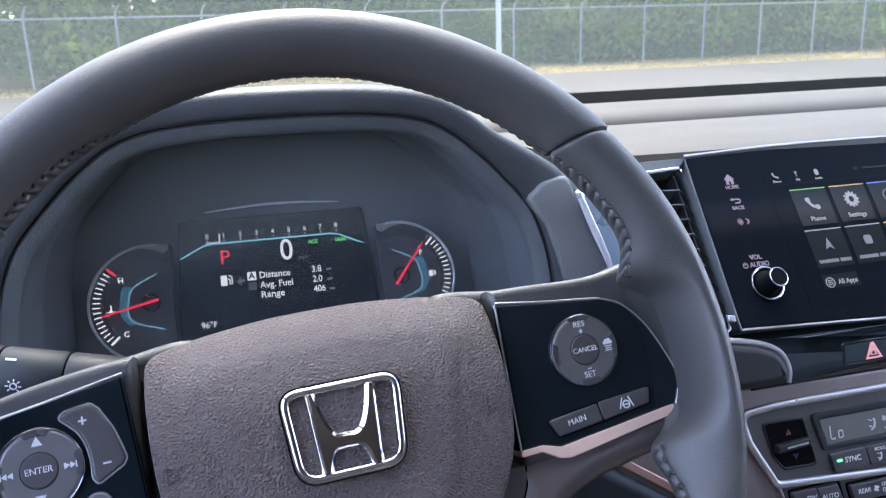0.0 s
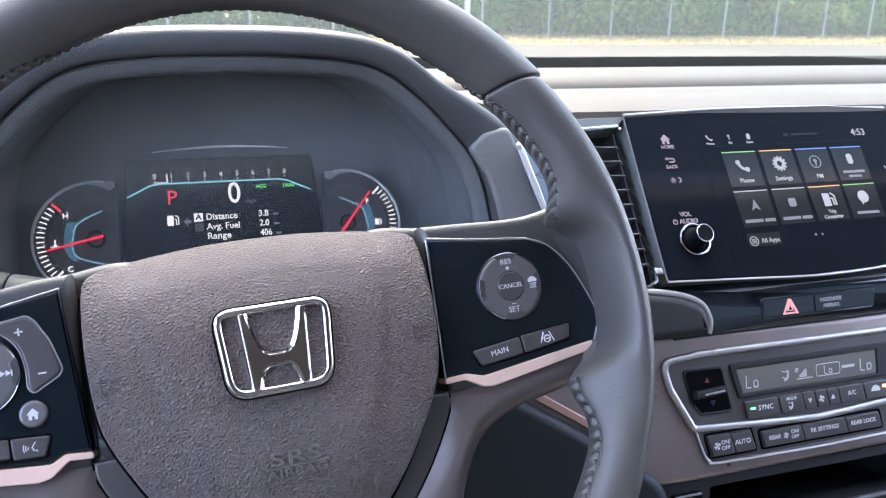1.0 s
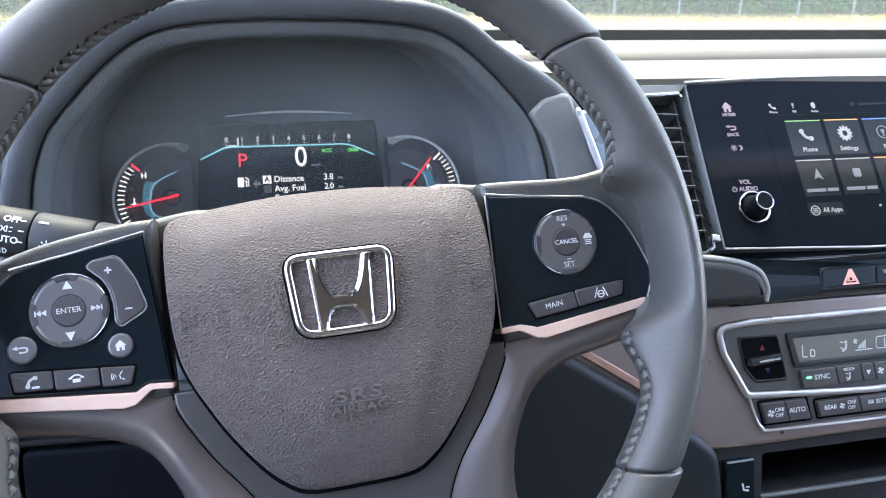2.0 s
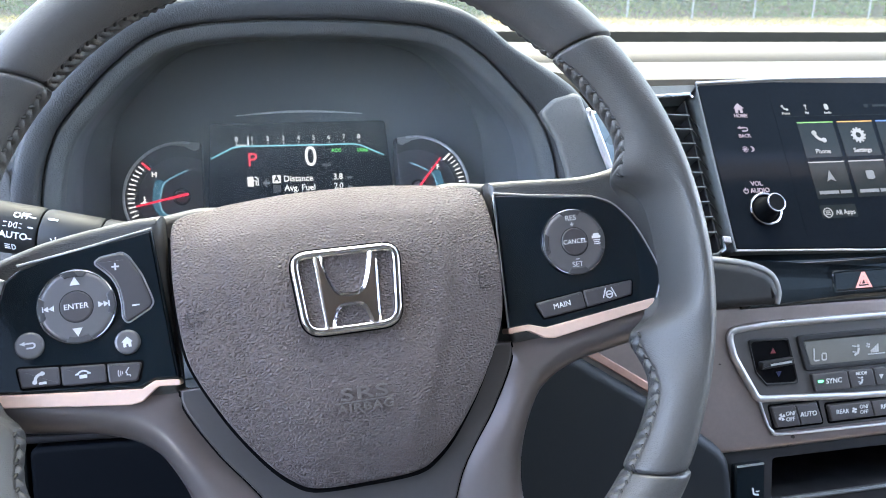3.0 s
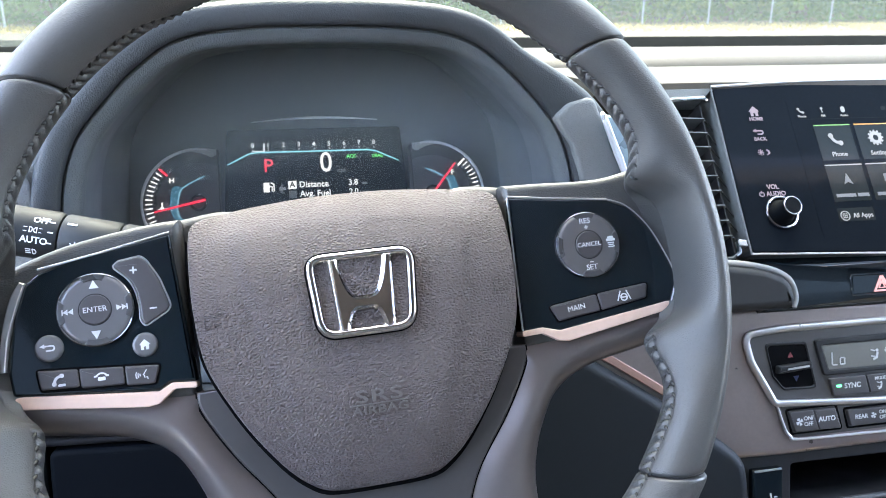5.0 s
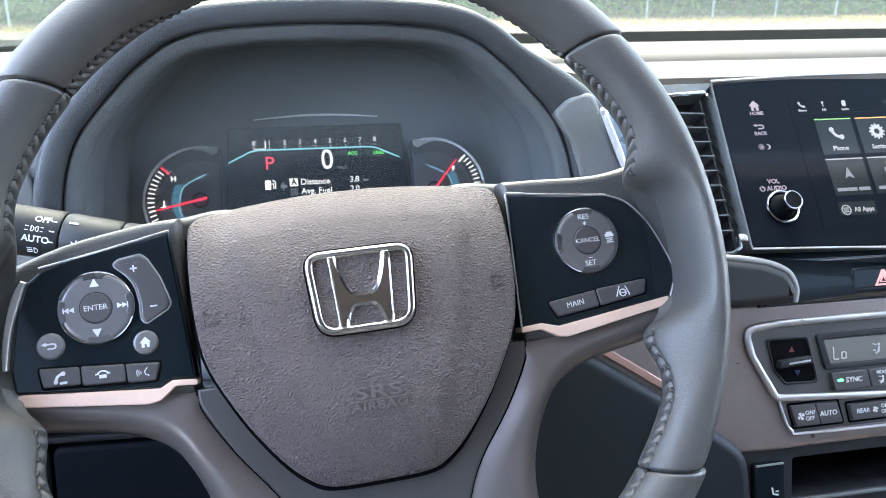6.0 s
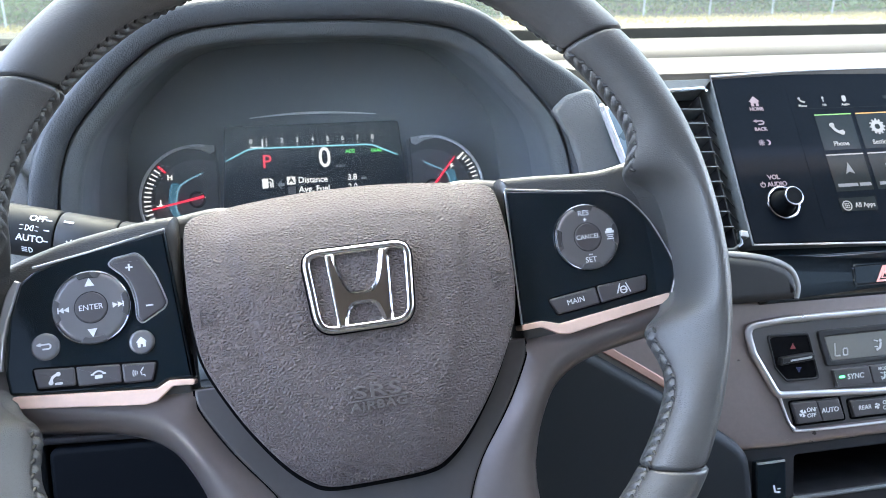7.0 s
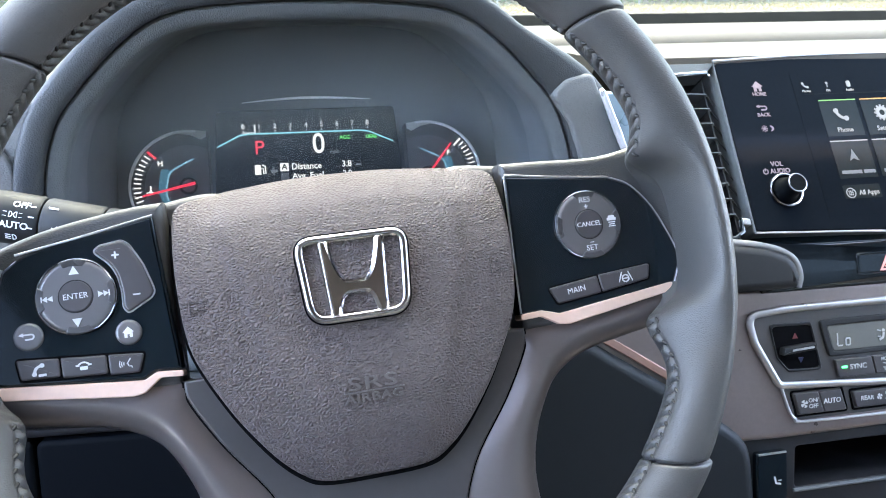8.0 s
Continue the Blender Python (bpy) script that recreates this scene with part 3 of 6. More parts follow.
# Edge takes satin white: chrome's bright reflection is put into the colour.
part("bezel", slab(rounded([(0.1879, 1.1495), (0.1896, 1.1513), (0.1918, 1.1492), (0.1987, 1.1348), (0.2062, 1.1197), (0.2129, 1.1046), (0.2209, 1.0846), (0.2178, 1.0846), (0.2100, 1.1022), (0.2019, 1.1181), (0.1949, 1.1337)], [0.0008, 0.0008, 0.001, 0.01, 0.01, 0.01, 0, 0, 0.01, 0.01, 0.01], 3), -0.004, 0.0008, 0.0011, 4), BRIGHT, vent_l, "chrome edge")
part("frame", slab([(0.1920, 1.1480), (0.1989, 1.1342), (0.2064, 1.1190), (0.2132, 1.1038), (0.2211, 1.0846), (0.2465, 1.0846), (0.2383, 1.1173), (0.2106, 1.1459)], -0.012, -0.001, 0.001, 3), VENTSKY, vent_l, "vent face, the sky's reflection put into its pale blue")

# knee panels
bm = bmesh.new()
KNEE = smooth_loop([(0.10, 1.035), (0.162, 0.9955), (0.211, 0.9645), (0.2515, 0.9355), (0.268, 0.9215), (0.2735, 0.905), (0.2745, 0.86)], 5, closed=False)
poly = [(x, z) for x, z in KNEE] + [(0.2745, 0.70), (0.0, 0.70), (0.0, 1.035)]
slab(poly, -0.05, 0.004, 0.008, 4, bm=bm)
part("knee_panel", bm, KNEESOFT, dash, "dark soft knee panel below the steering column", m=plane_m(0, 0.1085, 1.0, 16.7) @ pose(0, -1.0 / math.cos(radians(16.7)) + 0.0, 0.0) @ Matrix.Diagonal((1, 1 / math.cos(radians(16.7)), 1, 1)))
EDGE = smooth_loop([(0.125, 1.0225), (0.166, 0.9990), (0.215, 0.9680), (0.2435, 0.9475)], 4, closed=False)
part("bronze_strip", slab(thick(EDGE, 0.0056), -0.004, 0.0015, 0.0008), BRONZE, dash, "brown bronze strip above the knee panel", m=plane_m(0, 0.1120, 1.0, 16.7) @ pose(0, -1.0 / math.cos(radians(16.7)), 0) @ Matrix.Diagonal((1, 1 / math.cos(radians(16.7)), 1, 1)))
LOWER_M = plane_m(0, 0.118, 1.0, 14) @ pose(0, -1.0, 0)
# Panels left of the column carry their shade in KNEEMAT's near-black.
part("lower_panel", slab(rounded([(-0.1872, 0.70), (-0.02, 0.70), (-0.02, 0.9590), (-0.1872, 0.9643)], [0, 0, 0.004, 0.006]), -0.03, 0.0, 0.003), KNEEMAT, dash, "panel below the steering column, blackened for its shade", m=LOWER_M)
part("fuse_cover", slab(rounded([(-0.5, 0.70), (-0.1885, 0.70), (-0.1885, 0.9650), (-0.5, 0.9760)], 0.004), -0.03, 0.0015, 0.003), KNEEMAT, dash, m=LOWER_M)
part("lower_rail", slab(rounded([(-0.5, 0.9780), (-0.1870, 0.9662), (-0.02, 0.9608), (-0.02, 0.9830), (-0.1870, 0.9880), (-0.5, 0.9950)], 0.002), -0.03, 0.0, 0.005, 4), DARKSOFT, dash, m=LOWER_M)

# steering column
column = thing("steering_column", pose(-0.004, 0.06, 1.075, -26), "dark plastic steering column cover behind the wheel", "steering column")
bm = bmesh.new()
loft(bm, [[(x * s, y, z * s + dz) for x, z in rrect(0.13, 0.105, 0.035, 0, 0)] for y, s, dz in ((-0.005, 0.75, 0), (0.01, 0.95, -0.002), (0.06, 1.0, -0.008), (0.16, 1.05, -0.015))])
part("shroud", bm, BLACK, column)
bm = bmesh.new()
tube([(0, -0.034, 0), (0, 0.0, 0)], 0.03, bm=bm, n=20)
part("shaft_collar", bm, BLACK, column)

# ---- steering wheel ----
WHEEL_M = plane_m(-0.0036, 0.0, 1.0970, 25.5, 3.4)
wheel = thing("steering_wheel", WHEEL_M, "dark leather steering wheel with grained airbag cover", "steering wheel")
RC = 0.1755


def joint(th):
    """How far the rim's inner side is cut back at the control panel, and how far it swells above and below it."""
    cut = math.exp(-((th - 1.5) / 12.5) ** 6)
    return cut, (1 - cut) * 0.0125 * math.exp(-((th - 12.5) / 5.6) ** 2), (1 - cut) * 0.0100 * math.exp(-((th + 14.5) / 5.5) ** 2)


STEP = 1.86            # degrees between two stitches
SEAM = 174.0           # where the seam lies round the rim's section: 180 is innermost


def seamed(th):
    """How much of the sewn seam shows at the angle th: it ends at the spokes."""
    th = th % 360
    if th > 270:
        th -= 360
    d = min(abs(th - 1.0), abs(th - 179.0))
    return 1 / (1 + math.exp(-(d - 14.5) / 0.6))


def seam_at(th):
    """The seam's place round the section: it slips behind the rim over the top of the wheel."""
    return SEAM + 50.0 / (1 + math.exp(-(th - 41) / 2.0)) / (1 + math.exp((th - 119) / 2.5))


def rim_point(theta, phi, mirror, a, b, bump):
    """Radius and height of the rim's section at the angle theta round the wheel and phi round the section; where the spokes
    join, its inner half falls away steeply to the control panel and runs inwards behind it, and the seam puckers the leather."""
    th = 180 - theta if mirror else theta
    cut, up, down = (f * bump for f in joint(th))
    swell = up * (0.4 if mirror else 1.0) + down * (0.7 if mirror else 1.0)
    slim = bump * (0.0032 + 0.0028 * math.exp(-((th + 8) / 26) ** 4))
    c, s = math.cos(phi), math.sin(phi)
    rad, ax = (a - slim if c > 0 else a) * c, b * s
    off = math.degrees(phi) - seam_at(theta)
    near = math.exp(-(off / 12.0) ** 2) * seamed(theta)
    if near > 0.02:
        lace = abs(math.sin(math.pi * (theta + 0.055 * off * (-1 if mirror else 1)) / STEP))
        grow = near * (0.0026 * lace ** 0.55 - 0.0015) - 0.0009 * math.exp(-((off + 12.0) / 3.2) ** 2) * seamed(theta)
        rad, ax = rad + grow * c, ax + grow * s
    if c < -1e-6:
        rad -= swell * -c
        ax -= (1.15 * swell + 0.4 * down) * -c
        rad += cut * (a - 0.0080) * -c
        if s >= -1e-6:
            ax -= cut * 0.020 * (1 - s)
        else:
            rad -= cut * 0.022 * s * c
            ax -= cut * (0.020 + 0.010 * s) * -c
    return RC + rad, ax


PHIS = [radians(p) for p in [k * 12 for k in range(11)] + [132 + k * 2.8 for k in range(32)] + [224 + k * 12.5 for k in range(11)]]


def rim_arc(a0, a1, mirror=False, a=0.0150, b=0.0165, bump=0.0, slant0=0.0, slant1=0.0):
    """A length of the leather rim; its ends lean and tuck in where two lengths meet."""
    n = int((a1 - a0) / 0.31)
    angles = [a0, a0 + 0.08, a0 + 0.2] + [a0 + (a1 - a0) * i / n for i in range(1, n)] + [a1 - 0.2, a1 - 0.08, a1]
    rings = []
    for th in angles:
        d = min(th - a0, a1 - th) * radians(1) * RC
        f = 1 - 0.13 * math.exp(-((d / 0.0007) ** 2)) - 0.015 * math.exp(-((d / 0.003) ** 2))
        i = (th - a0) / (a1 - a0)
        ring = []
        for phi in PHIS:
            r, ax = rim_point(th, phi, mirror, a * f, b * f, bump)
            t = radians(th - (slant0 * (1 - i) + slant1 * i) * math.cos(phi))
            ring.append((r * math.cos(t), r * math.sin(t), ax))
        rings.append(ring)
    bm = bmesh.new()
    loft(bm, rings)
    return bm


SECTIONS = (("rim_top", 39.4, 140.6, False, 0.0148, 0.0, 2.4, -2.4), ("rim_side", -37.2, 39.4, False, 0.0156, 1.0, -2.6, 2.4),
            ("rim_side", 140.6, 217.2, True, 0.0156, 1.0, -2.4, 2.6), ("rim_bottom", 217.2, 322.8, False, 0.0148, 0.0, 2.6, -2.6))
bm = bmesh.new()
tube([(-0.0011, 0.0, -0.0005), (-0.0006, 0.00005, 0.0001), (0, 0, 0.0003), (0.0006, -0.00005, 0.0001), (0.0011, 0.0, -0.0005)], [0.0002, 0.00034, 0.0004, 0.00034, 0.0002], n=6, bm=bm)
me_stitch = bpy.data.meshes.new("stitch")
bm.to_mesh(me_stitch)
bm.free()
me_stitch.polygons.foreach_set("use_smooth", [True] * len(me_stitch.polygons))
me_stitch.materials.append(THREAD)
for name, a0, a1, mir, a, bump, s0, s1 in SECTIONS:
    owner = part(name, rim_arc(a0, a1, mir, a, 0.0168, bump, s0, s1), LEATHER, wheel, sharp=60)
    for k in range(math.ceil(a0 / STEP), int(a1 / STEP) + 1):
        off = -12.0
        th = k * STEP - 0.055 * off * (-1 if mir else 1)
        if seamed(th) < 0.5 or not a0 + 0.3 < th < a1 - 0.3:
            continue

        def at(t, p):
            r, ax = rim_point(t, radians(p), mir, a, 0.0168, bump)
            i = (t - a0) / (a1 - a0)
            g = radians(t - (s0 * (1 - i) + s1 * i) * math.cos(radians(p)))
            return Vector((r * math.cos(g), r * math.sin(g), ax))

        p = at(th, (seam_at(th) + off))
        along = (at(th + 0.3, (seam_at(th) + off)) - at(th - 0.3, (seam_at(th) + off))).normalized()
        across = (at(th, (seam_at(th) + off) - 4) - at(th, (seam_at(th) + off) + 4)).normalized()
        normal = across.cross(along).normalized()
        if normal.dot(p - Vector((RC * math.cos(radians(th)), RC * math.sin(radians(th)), 0))) < 0:
            normal = -normal
        d = (across * 0.8 + along * (0.6 if mir else -0.6))
        d = (d - normal * d.dot(normal)).normalized()
        st = new("stitch", me_stitch)
        st.parent = owner
        st.matrix_basis = Matrix.Translation(p + normal * 0.0006) @ Matrix((d, normal.cross(d), normal)).transposed().to_4x4() @ Matrix.Scale(1.9 + 0.5 * random.random(), 4)

# airbag cover: a domed pad with two soft creases
OUT = [(0.0, 0.0566), (0.0257, 0.0560), (0.0525, 0.0528), (0.0690, 0.0490), (0.0752, 0.0456), (0.0772, 0.039), (0.0778, 0.02), (0.0772, 0.002), (0.0757, -0.014), (0.0728, -0.0255), (0.0660, -0.0400), (0.0565, -0.0565), (0.0440, -0.0735), (0.0335, -0.0835), (0.0235, -0.0880), (0.0, -0.0888)]
loop = smooth_loop(OUT + [(-x, y) for x, y in OUT[-2:0:-1]], 8)


def cover_height(u, v, s):
    w = -0.0025 - 0.0060 * s ** 3.2 - 0.0180 * max(0.0, (v + 0.006) / 0.060) ** 2 - 0.008 * max(0.0, (-0.03 - v) / 0.058) ** 2
    e = 0.0566 - 0.0107 * (abs(u) / 0.0752) ** 2.2 - v
    w -= 0.0130 * max(0.0, 1 - e / 0.020) ** 2 * max(0.0, 1 - (u / 0.077) ** 4)
    edge = 0.0570 + 0.20 * min(0.0, v - 0.03) + 0.13 * min(0.0, v + 0.02)
    fade = max(0.0, min(1.0, (v + 0.075) * 18))
    w += 0.0019 / (1 + math.exp((abs(u) - edge) / 0.0026))
    w += 0.0004 * fade * math.exp(-((abs(u) - edge + 0.0045) / 0.0035) ** 2)
    w -= 0.0006 * fade * math.exp(-((abs(u) - edge - 0.0030) / 0.0028) ** 2)
    return w


bm = bmesh.new()
rings = []
cxy = Vector((0.0, -0.012))
for k in range(1, 81):
    s = k / 80
    rings.append([(cxy.x + (x - cxy.x) * s, cxy.y + (y - cxy.y) * s) for x, y in loop])
vs = [[(x, y, cover_height(x, y, (k + 1) / 80)) for x, y in r] for k, r in enumerate(rings)]
last = vs[-1]
for d, dz in ((0.0007, -0.0012), (0.0011, -0.003), (0.0011, -0.02)):
    o = inset([(x, y) for x, y, _ in last], d)
    vs.append([(x, y, z + dz) for (x, y), (_, _, z) in zip(o, last)])
loft(bm, vs[::-1], cap0=False, cap1=True)
cover = part("airbag_cover", bm, COVER, wheel, "dark grained airbag cover", sharp=70)


def on_cover(u, v):
    """Height of the cover at a place inside its outline."""
    ang = math.atan2(v - cxy.y, u - cxy.x)
    r = max(math.hypot(x - cxy.x, y - cxy.y) for x, y in loop if abs((math.atan2(y - cxy.y, x - cxy.x) - ang + math.pi) % math.tau - math.pi) < 0.06)
    return cover_height(u, v, math.hypot(u - cxy.x, v - cxy.y) / r)


EMBOSS = material("embossed cover lettering", (0.118, 0.099, 0.091), 0.34, vary=0.05)


def drape(ob, u, v, lift):
    """Lays flat writing onto the domed cover."""
    for p in ob.data.vertices:
        x, y = p.co.x + u, p.co.y + v
        p.co = Vector((x, y, p.co.z + on_cover(x, y) + lift))
    return ob


drape(lettering("embossed_lettering", "SRS", 0.0082, 0, 0, 0, EMBOSS, cover, bold=0.01, spread=1.1, depth=0.0005, stretch=1.72), 0.0018, -0.0468, 0.0001)
drape(lettering("embossed_lettering", "AIRBAG", 0.0054, 0, 0, 0, EMBOSS, cover, bold=0.02, spread=1.1, depth=0.0005, stretch=1.32), 0.0020, -0.0532, 0.0001)
drape(icon("embossed_line", [rrect(0.0285, 0.0006, 0.0002)], 0, 0, 0, EMBOSS, cover, 1.0, 0.0005), 0.0019, -0.0503, 0.0001)
HORN = [thick([(-0.45, 0.35), (0.1, 0.2), (0.5, 0.35)], 0.013), thick([(-0.45, -0.35), (0.1, -0.15), (0.35, -0.2)], 0.013), thick([(-0.45, -0.4), (-0.45, 0.4)], 0.013)]
for u in (-0.0692, 0.0692):
    drape(icon("horn_mark", HORN, 0, 0, 0, BLACK, cover, 0.0088), u, -0.0025, 0.0002)

# chrome emblem in a rounded frame
EMBLEM = material("polished emblem chrome", (0.58, 0.57, 0.58), 0.07, metal=1.0, vary=0.02, rvary=0.02)
em = part("emblem_plate", slab(rounded([(-0.0180, -0.0170), (0.0180, -0.0170), (0.0235, 0.0185), (-0.0235, 0.0185)], 0.009, 8), -0.004, 0.0012, 0.0006), COVER, wheel, "chrome emblem with a rounded frame", m=pose(0.0000, -0.0002, 0.0002))
ring = rounded([(-0.0226, -0.0180), (0.0234, -0.0180), (0.0266, 0.0216), (-0.0258, 0.0216)], [0.0105, 0.0105, 0.0085, 0.0085], 12)
# A black plate paints the shadow line round the emblem ring.
part("emblem_groove", slab(inset(ccw(ring), -0.0007), -0.002, 0.0013), GAPSHADE, em)
part("emblem_field", slab(inset(ccw(ring), 0.003), -0.002, 0.0016, 0.0002), COVER, em)
part("emblem_ring", tube([(x, y, 0.0020) for x, y in inset(ccw(ring), 0.0019)], 0.0020, closed=True, n=20), EMBLEM, em)
UPPER = smooth_loop([(-0.0108, 0.0196), (-0.0097, 0.0135), (-0.0082, 0.0078), (-0.0066, 0.0038), (-0.0050, 0.0014), (-0.0030, 0.0005), (0.0030, 0.0005), (0.0050, 0.0014), (0.0066, 0.0038), (0.0082, 0.0078), (0.0097, 0.0135), (0.0108, 0.0196)], 3, closed=False)
LOWER = smooth_loop([(0.0084, -0.0160), (0.0074, -0.0118), (0.0062, -0.0082), (0.0048, -0.0066), (0.0030, -0.0060), (-0.0030, -0.0060), (-0.0048, -0.0066), (-0.0062, -0.0082), (-0.0074, -0.0118), (-0.0084, -0.0160)], 3, closed=False)
LETTER = [(x + 0.0004, y) for x, y in [(-0.0152, 0.0196)] + [tuple(p) for p in UPPER] + [(0.0152, 0.0196), (0.0130, -0.0160)] + [tuple(p) for p in LOWER] + [(-0.0130, -0.0160)]]
part("emblem_letter", slab(LETTER, 0.0, 0.0044, 0.0016, 1), EMBLEM, em)

# spokes: grey upper frame, dark lower yoke
for side, top in ((-1, [(0.166, 0.032), (0.135, 0.0425), (0.10, 0.0485), (0.0815, 0.0497)]), (1, [(0.158, 0.052), (0.135, 0.0480), (0.10, 0.0492), (0.0815, 0.0497)])):
    ring = smooth_loop(top, 4, closed=False) + [(0.0815, -0.036), (0.1, -0.036), (0.168, -0.02), (0.166, 0.03)]
    part("spoke_frame", slab(ccw([(side * x, y) for x, y in ring]), -0.046, -0.0215, 0.004, 4), LEATHER, wheel, "dark grey spoke frame")
for side in (-1, 1):
    top = smooth_loop([(0.112, 0.0470), (0.10, 0.0490), (0.08, 0.0522), (0.066, 0.0540), (0.057, 0.0535)], 4, closed=False)
    part("spoke_shoulder", slab(ccw([(side * x, y) for x, y in top + [(0.057, 0.03), (0.112, 0.03)]]), -0.06, -0.034, 0.005, 4), LEATHER, wheel)
OUTER_EDGE = [(0.158, -0.0425), (0.150, -0.0440), (0.133, -0.0468), (0.1195, -0.0492), (0.107, -0.0537), (0.098, -0.0593), (0.0908, -0.0675), (0.0826, -0.0848), (0.0785, -0.105), (0.080, -0.130), (0.085, -0.160)]
CREST = [(0.160, -0.0300), (0.150, -0.0310), (0.133, -0.0345), (0.1195, -0.0370), (0.108, -0.0400), (0.0938, -0.0469), (0.0853, -0.0570), (0.0740, -0.0745), (0.0655, -0.0900), (0.0600, -0.115), (0.060, -0.160)]
INNER_EDGE = [(0.160, -0.0225), (0.150, -0.0245), (0.133, -0.0265), (0.1195, -0.0280), (0.105, -0.0300), (0.0815, -0.0340), (0.0800, -0.0440), (0.0670, -0.0665), (0.0470, -0.0945), (0.0375, -0.125), (0.036, -0.160)]
for side in (-1, 1):
    rings = []
    for o, c, i in zip(*(smooth_loop(e, 5, closed=False) for e in (OUTER_EDGE, CREST, INNER_EDGE))):
        o, c, i = (Vector((side * p[0], p[1])) for p in (o, c, i))
        rise = 0.0024 * min(1.0, max(0.0, (-0.040 - c.y) / 0.022))
        ring = [(*o, -0.052), (*o, -0.0310)]
        for k in range(1, 8):
            a = k / 7 * math.pi / 2
            p = o + (c - o) * (1 - math.cos(a)) ** 0.8
            ring.append((*p, -0.0310 + (0.0105 + rise) * math.sin(a) ** 0.8))
        for k in range(1, 5):
            p = c + (i - c) * k / 4
            ring.append((*p, -0.0205 + rise - (0.0030 + rise) * (k / 4) ** 1.2))
        ring.append((*i, -0.052))
        rings.append(ring)
    bm = bmesh.new()
    loft(bm, rings)
    part("lower_spoke", bm, SPOKE, wheel, "dark satin lower spoke", sharp=50)
INNER = [(-x, y) for x, y in INNER_EDGE[5:]] + INNER_EDGE[:4:-1]
part("yoke_insert", slab(smooth_loop(INNER[:6], 5, False) + smooth_loop(INNER[6:], 5, False), -0.03, -0.0215, 0.0012), INSERT, wheel, "dark satin insert between the lower spokes")
part("yoke_gap", slab([(x * 1.012, y - 0.0003) for x, y in smooth_loop(INNER[:6], 5, False) + smooth_loop(INNER[6:], 5, False)], -0.03, -0.0228), GAPSHADE, wheel)
gap = slab([(x, y) if y < 0.040 else (x * 0.962, y - 0.006) for x, y in inset(ccw(loop), -0.0030)], -0.05, -0.0186)
for v in gap.verts:
    if v.co.z > -0.03:
        v.co.z = -0.0180 if v.co.y < 0.0 else min(-0.0186, cover_height(v.co.x, v.co.y, 1.0) - 0.008)
part("cover_gap", gap, GAPSHADE, wheel)

# left control panel
LP = rounded([(-0.0862, 0.0425), (-0.0806, -0.0285), (-0.0915, -0.0273), (-0.0980, -0.0304), (-0.1600, -0.0242), (-0.1612, -0.014), (-0.1575, 0.010), (-0.1520, 0.0256), (-0.1455, 0.0302), (-0.1307, 0.0350)], [0.001, 0.001, 0.003, 0.003, 0.002, 0.006, 0.01, 0.004, 0.006, 0.02])
left = part("left_control_panel", slab(LP, -0.032, -0.0185, 0.0012), GLOSS, wheel, "glossy black control panel with grey keys")
LD = (-0.1217, 0.0105)
bm = slab(disc(0.0168, *LD, n=56), -0.019, -0.0165, 0.0022)
part("dial", bm, DIAL, left, "brushed grey round dial")
part("dial_edge", tube([(x, y, -0.0172) for x, y in disc(0.0167, *LD, n=48)], 0.0004, closed=True, n=8), DARKCHROME, left)
for mid in (0, 90, 180, 270):
    part("dial_tab", slab(arc(0.0166, mid - 21, mid + 21, 10, *LD) + arc(0.0136, mid + 17, mid - 17, 10, *LD), -0.018, -0.01615, 0.0005), TABMAT, left)
part("dial_groove", slab(disc(0.0074, *LD, n=40), -0.019, -0.0164), BLACK, left)
part("enter_key", slab(disc(0.0070, *LD, n=40), -0.019, -0.0159, 0.0006), KEY, left)
ZT = -0.0158
lettering("key_text", "ENTER", 0.0036, LD[0], LD[1], ZT, WHITE, left, 0.0)
ZD = -0.0160
icon("key_mark", TRI_U, LD[0] + 0.0003, LD[1] + 0.0115, ZD, WHITE, left, 0.0042)
icon("key_mark", TRI_D, LD[0] - 0.0003, LD[1] - 0.0115, ZD, WHITE, left, 0.0042)
icon("key_mark", SKIP_F, LD[0] + 0.0118, LD[1] - 0.0002, ZD, WHITE, left, 0.0026)
icon("key_mark", SKIP_B, LD[0] - 0.0118, LD[1] + 0.0002, ZD, WHITE, left, 0.0026)
VOL = rounded([(-0.1128, 0.0296), (-0.1100, 0.0316), (-0.1003, 0.0330), (-0.0976, 0.0305), (-0.0927, 0.0215), (-0.0899, 0.0125), (-0.0888, 0.0083), (-0.0905, 0.0060), (-0.1006, 0.0004), (-0.1024, 0.0029), (-0.1022, 0.0098), (-0.1033, 0.0174), (-0.1060, 0.0231)], [0.002, 0.003, 0.003, 0.004, 0.02, 0.02, 0.003, 0.002, 0.002, 0.004, 0.02, 0.02, 0.02], 4)
part("volume_rocker", slab(VOL, -0.019, -0.0172, 0.0010), KEY, left)
part("rocker_edge", tube([(x, y, -0.0183) for x, y in inset(ccw(VOL), -0.0004)], 0.0004, closed=True, n=6), SILVER, left)
icon("key_mark", [rrect(1, 0.22, 0.01), rrect(0.22, 1, 0.01)], -0.1036, 0.0268, -0.0170, WHITE, left, 0.0032)
icon("key_mark", [rrect(1, 0.22, 0.01)], -0.0963, 0.0080, -0.0170, WHITE, left, 0.0032)
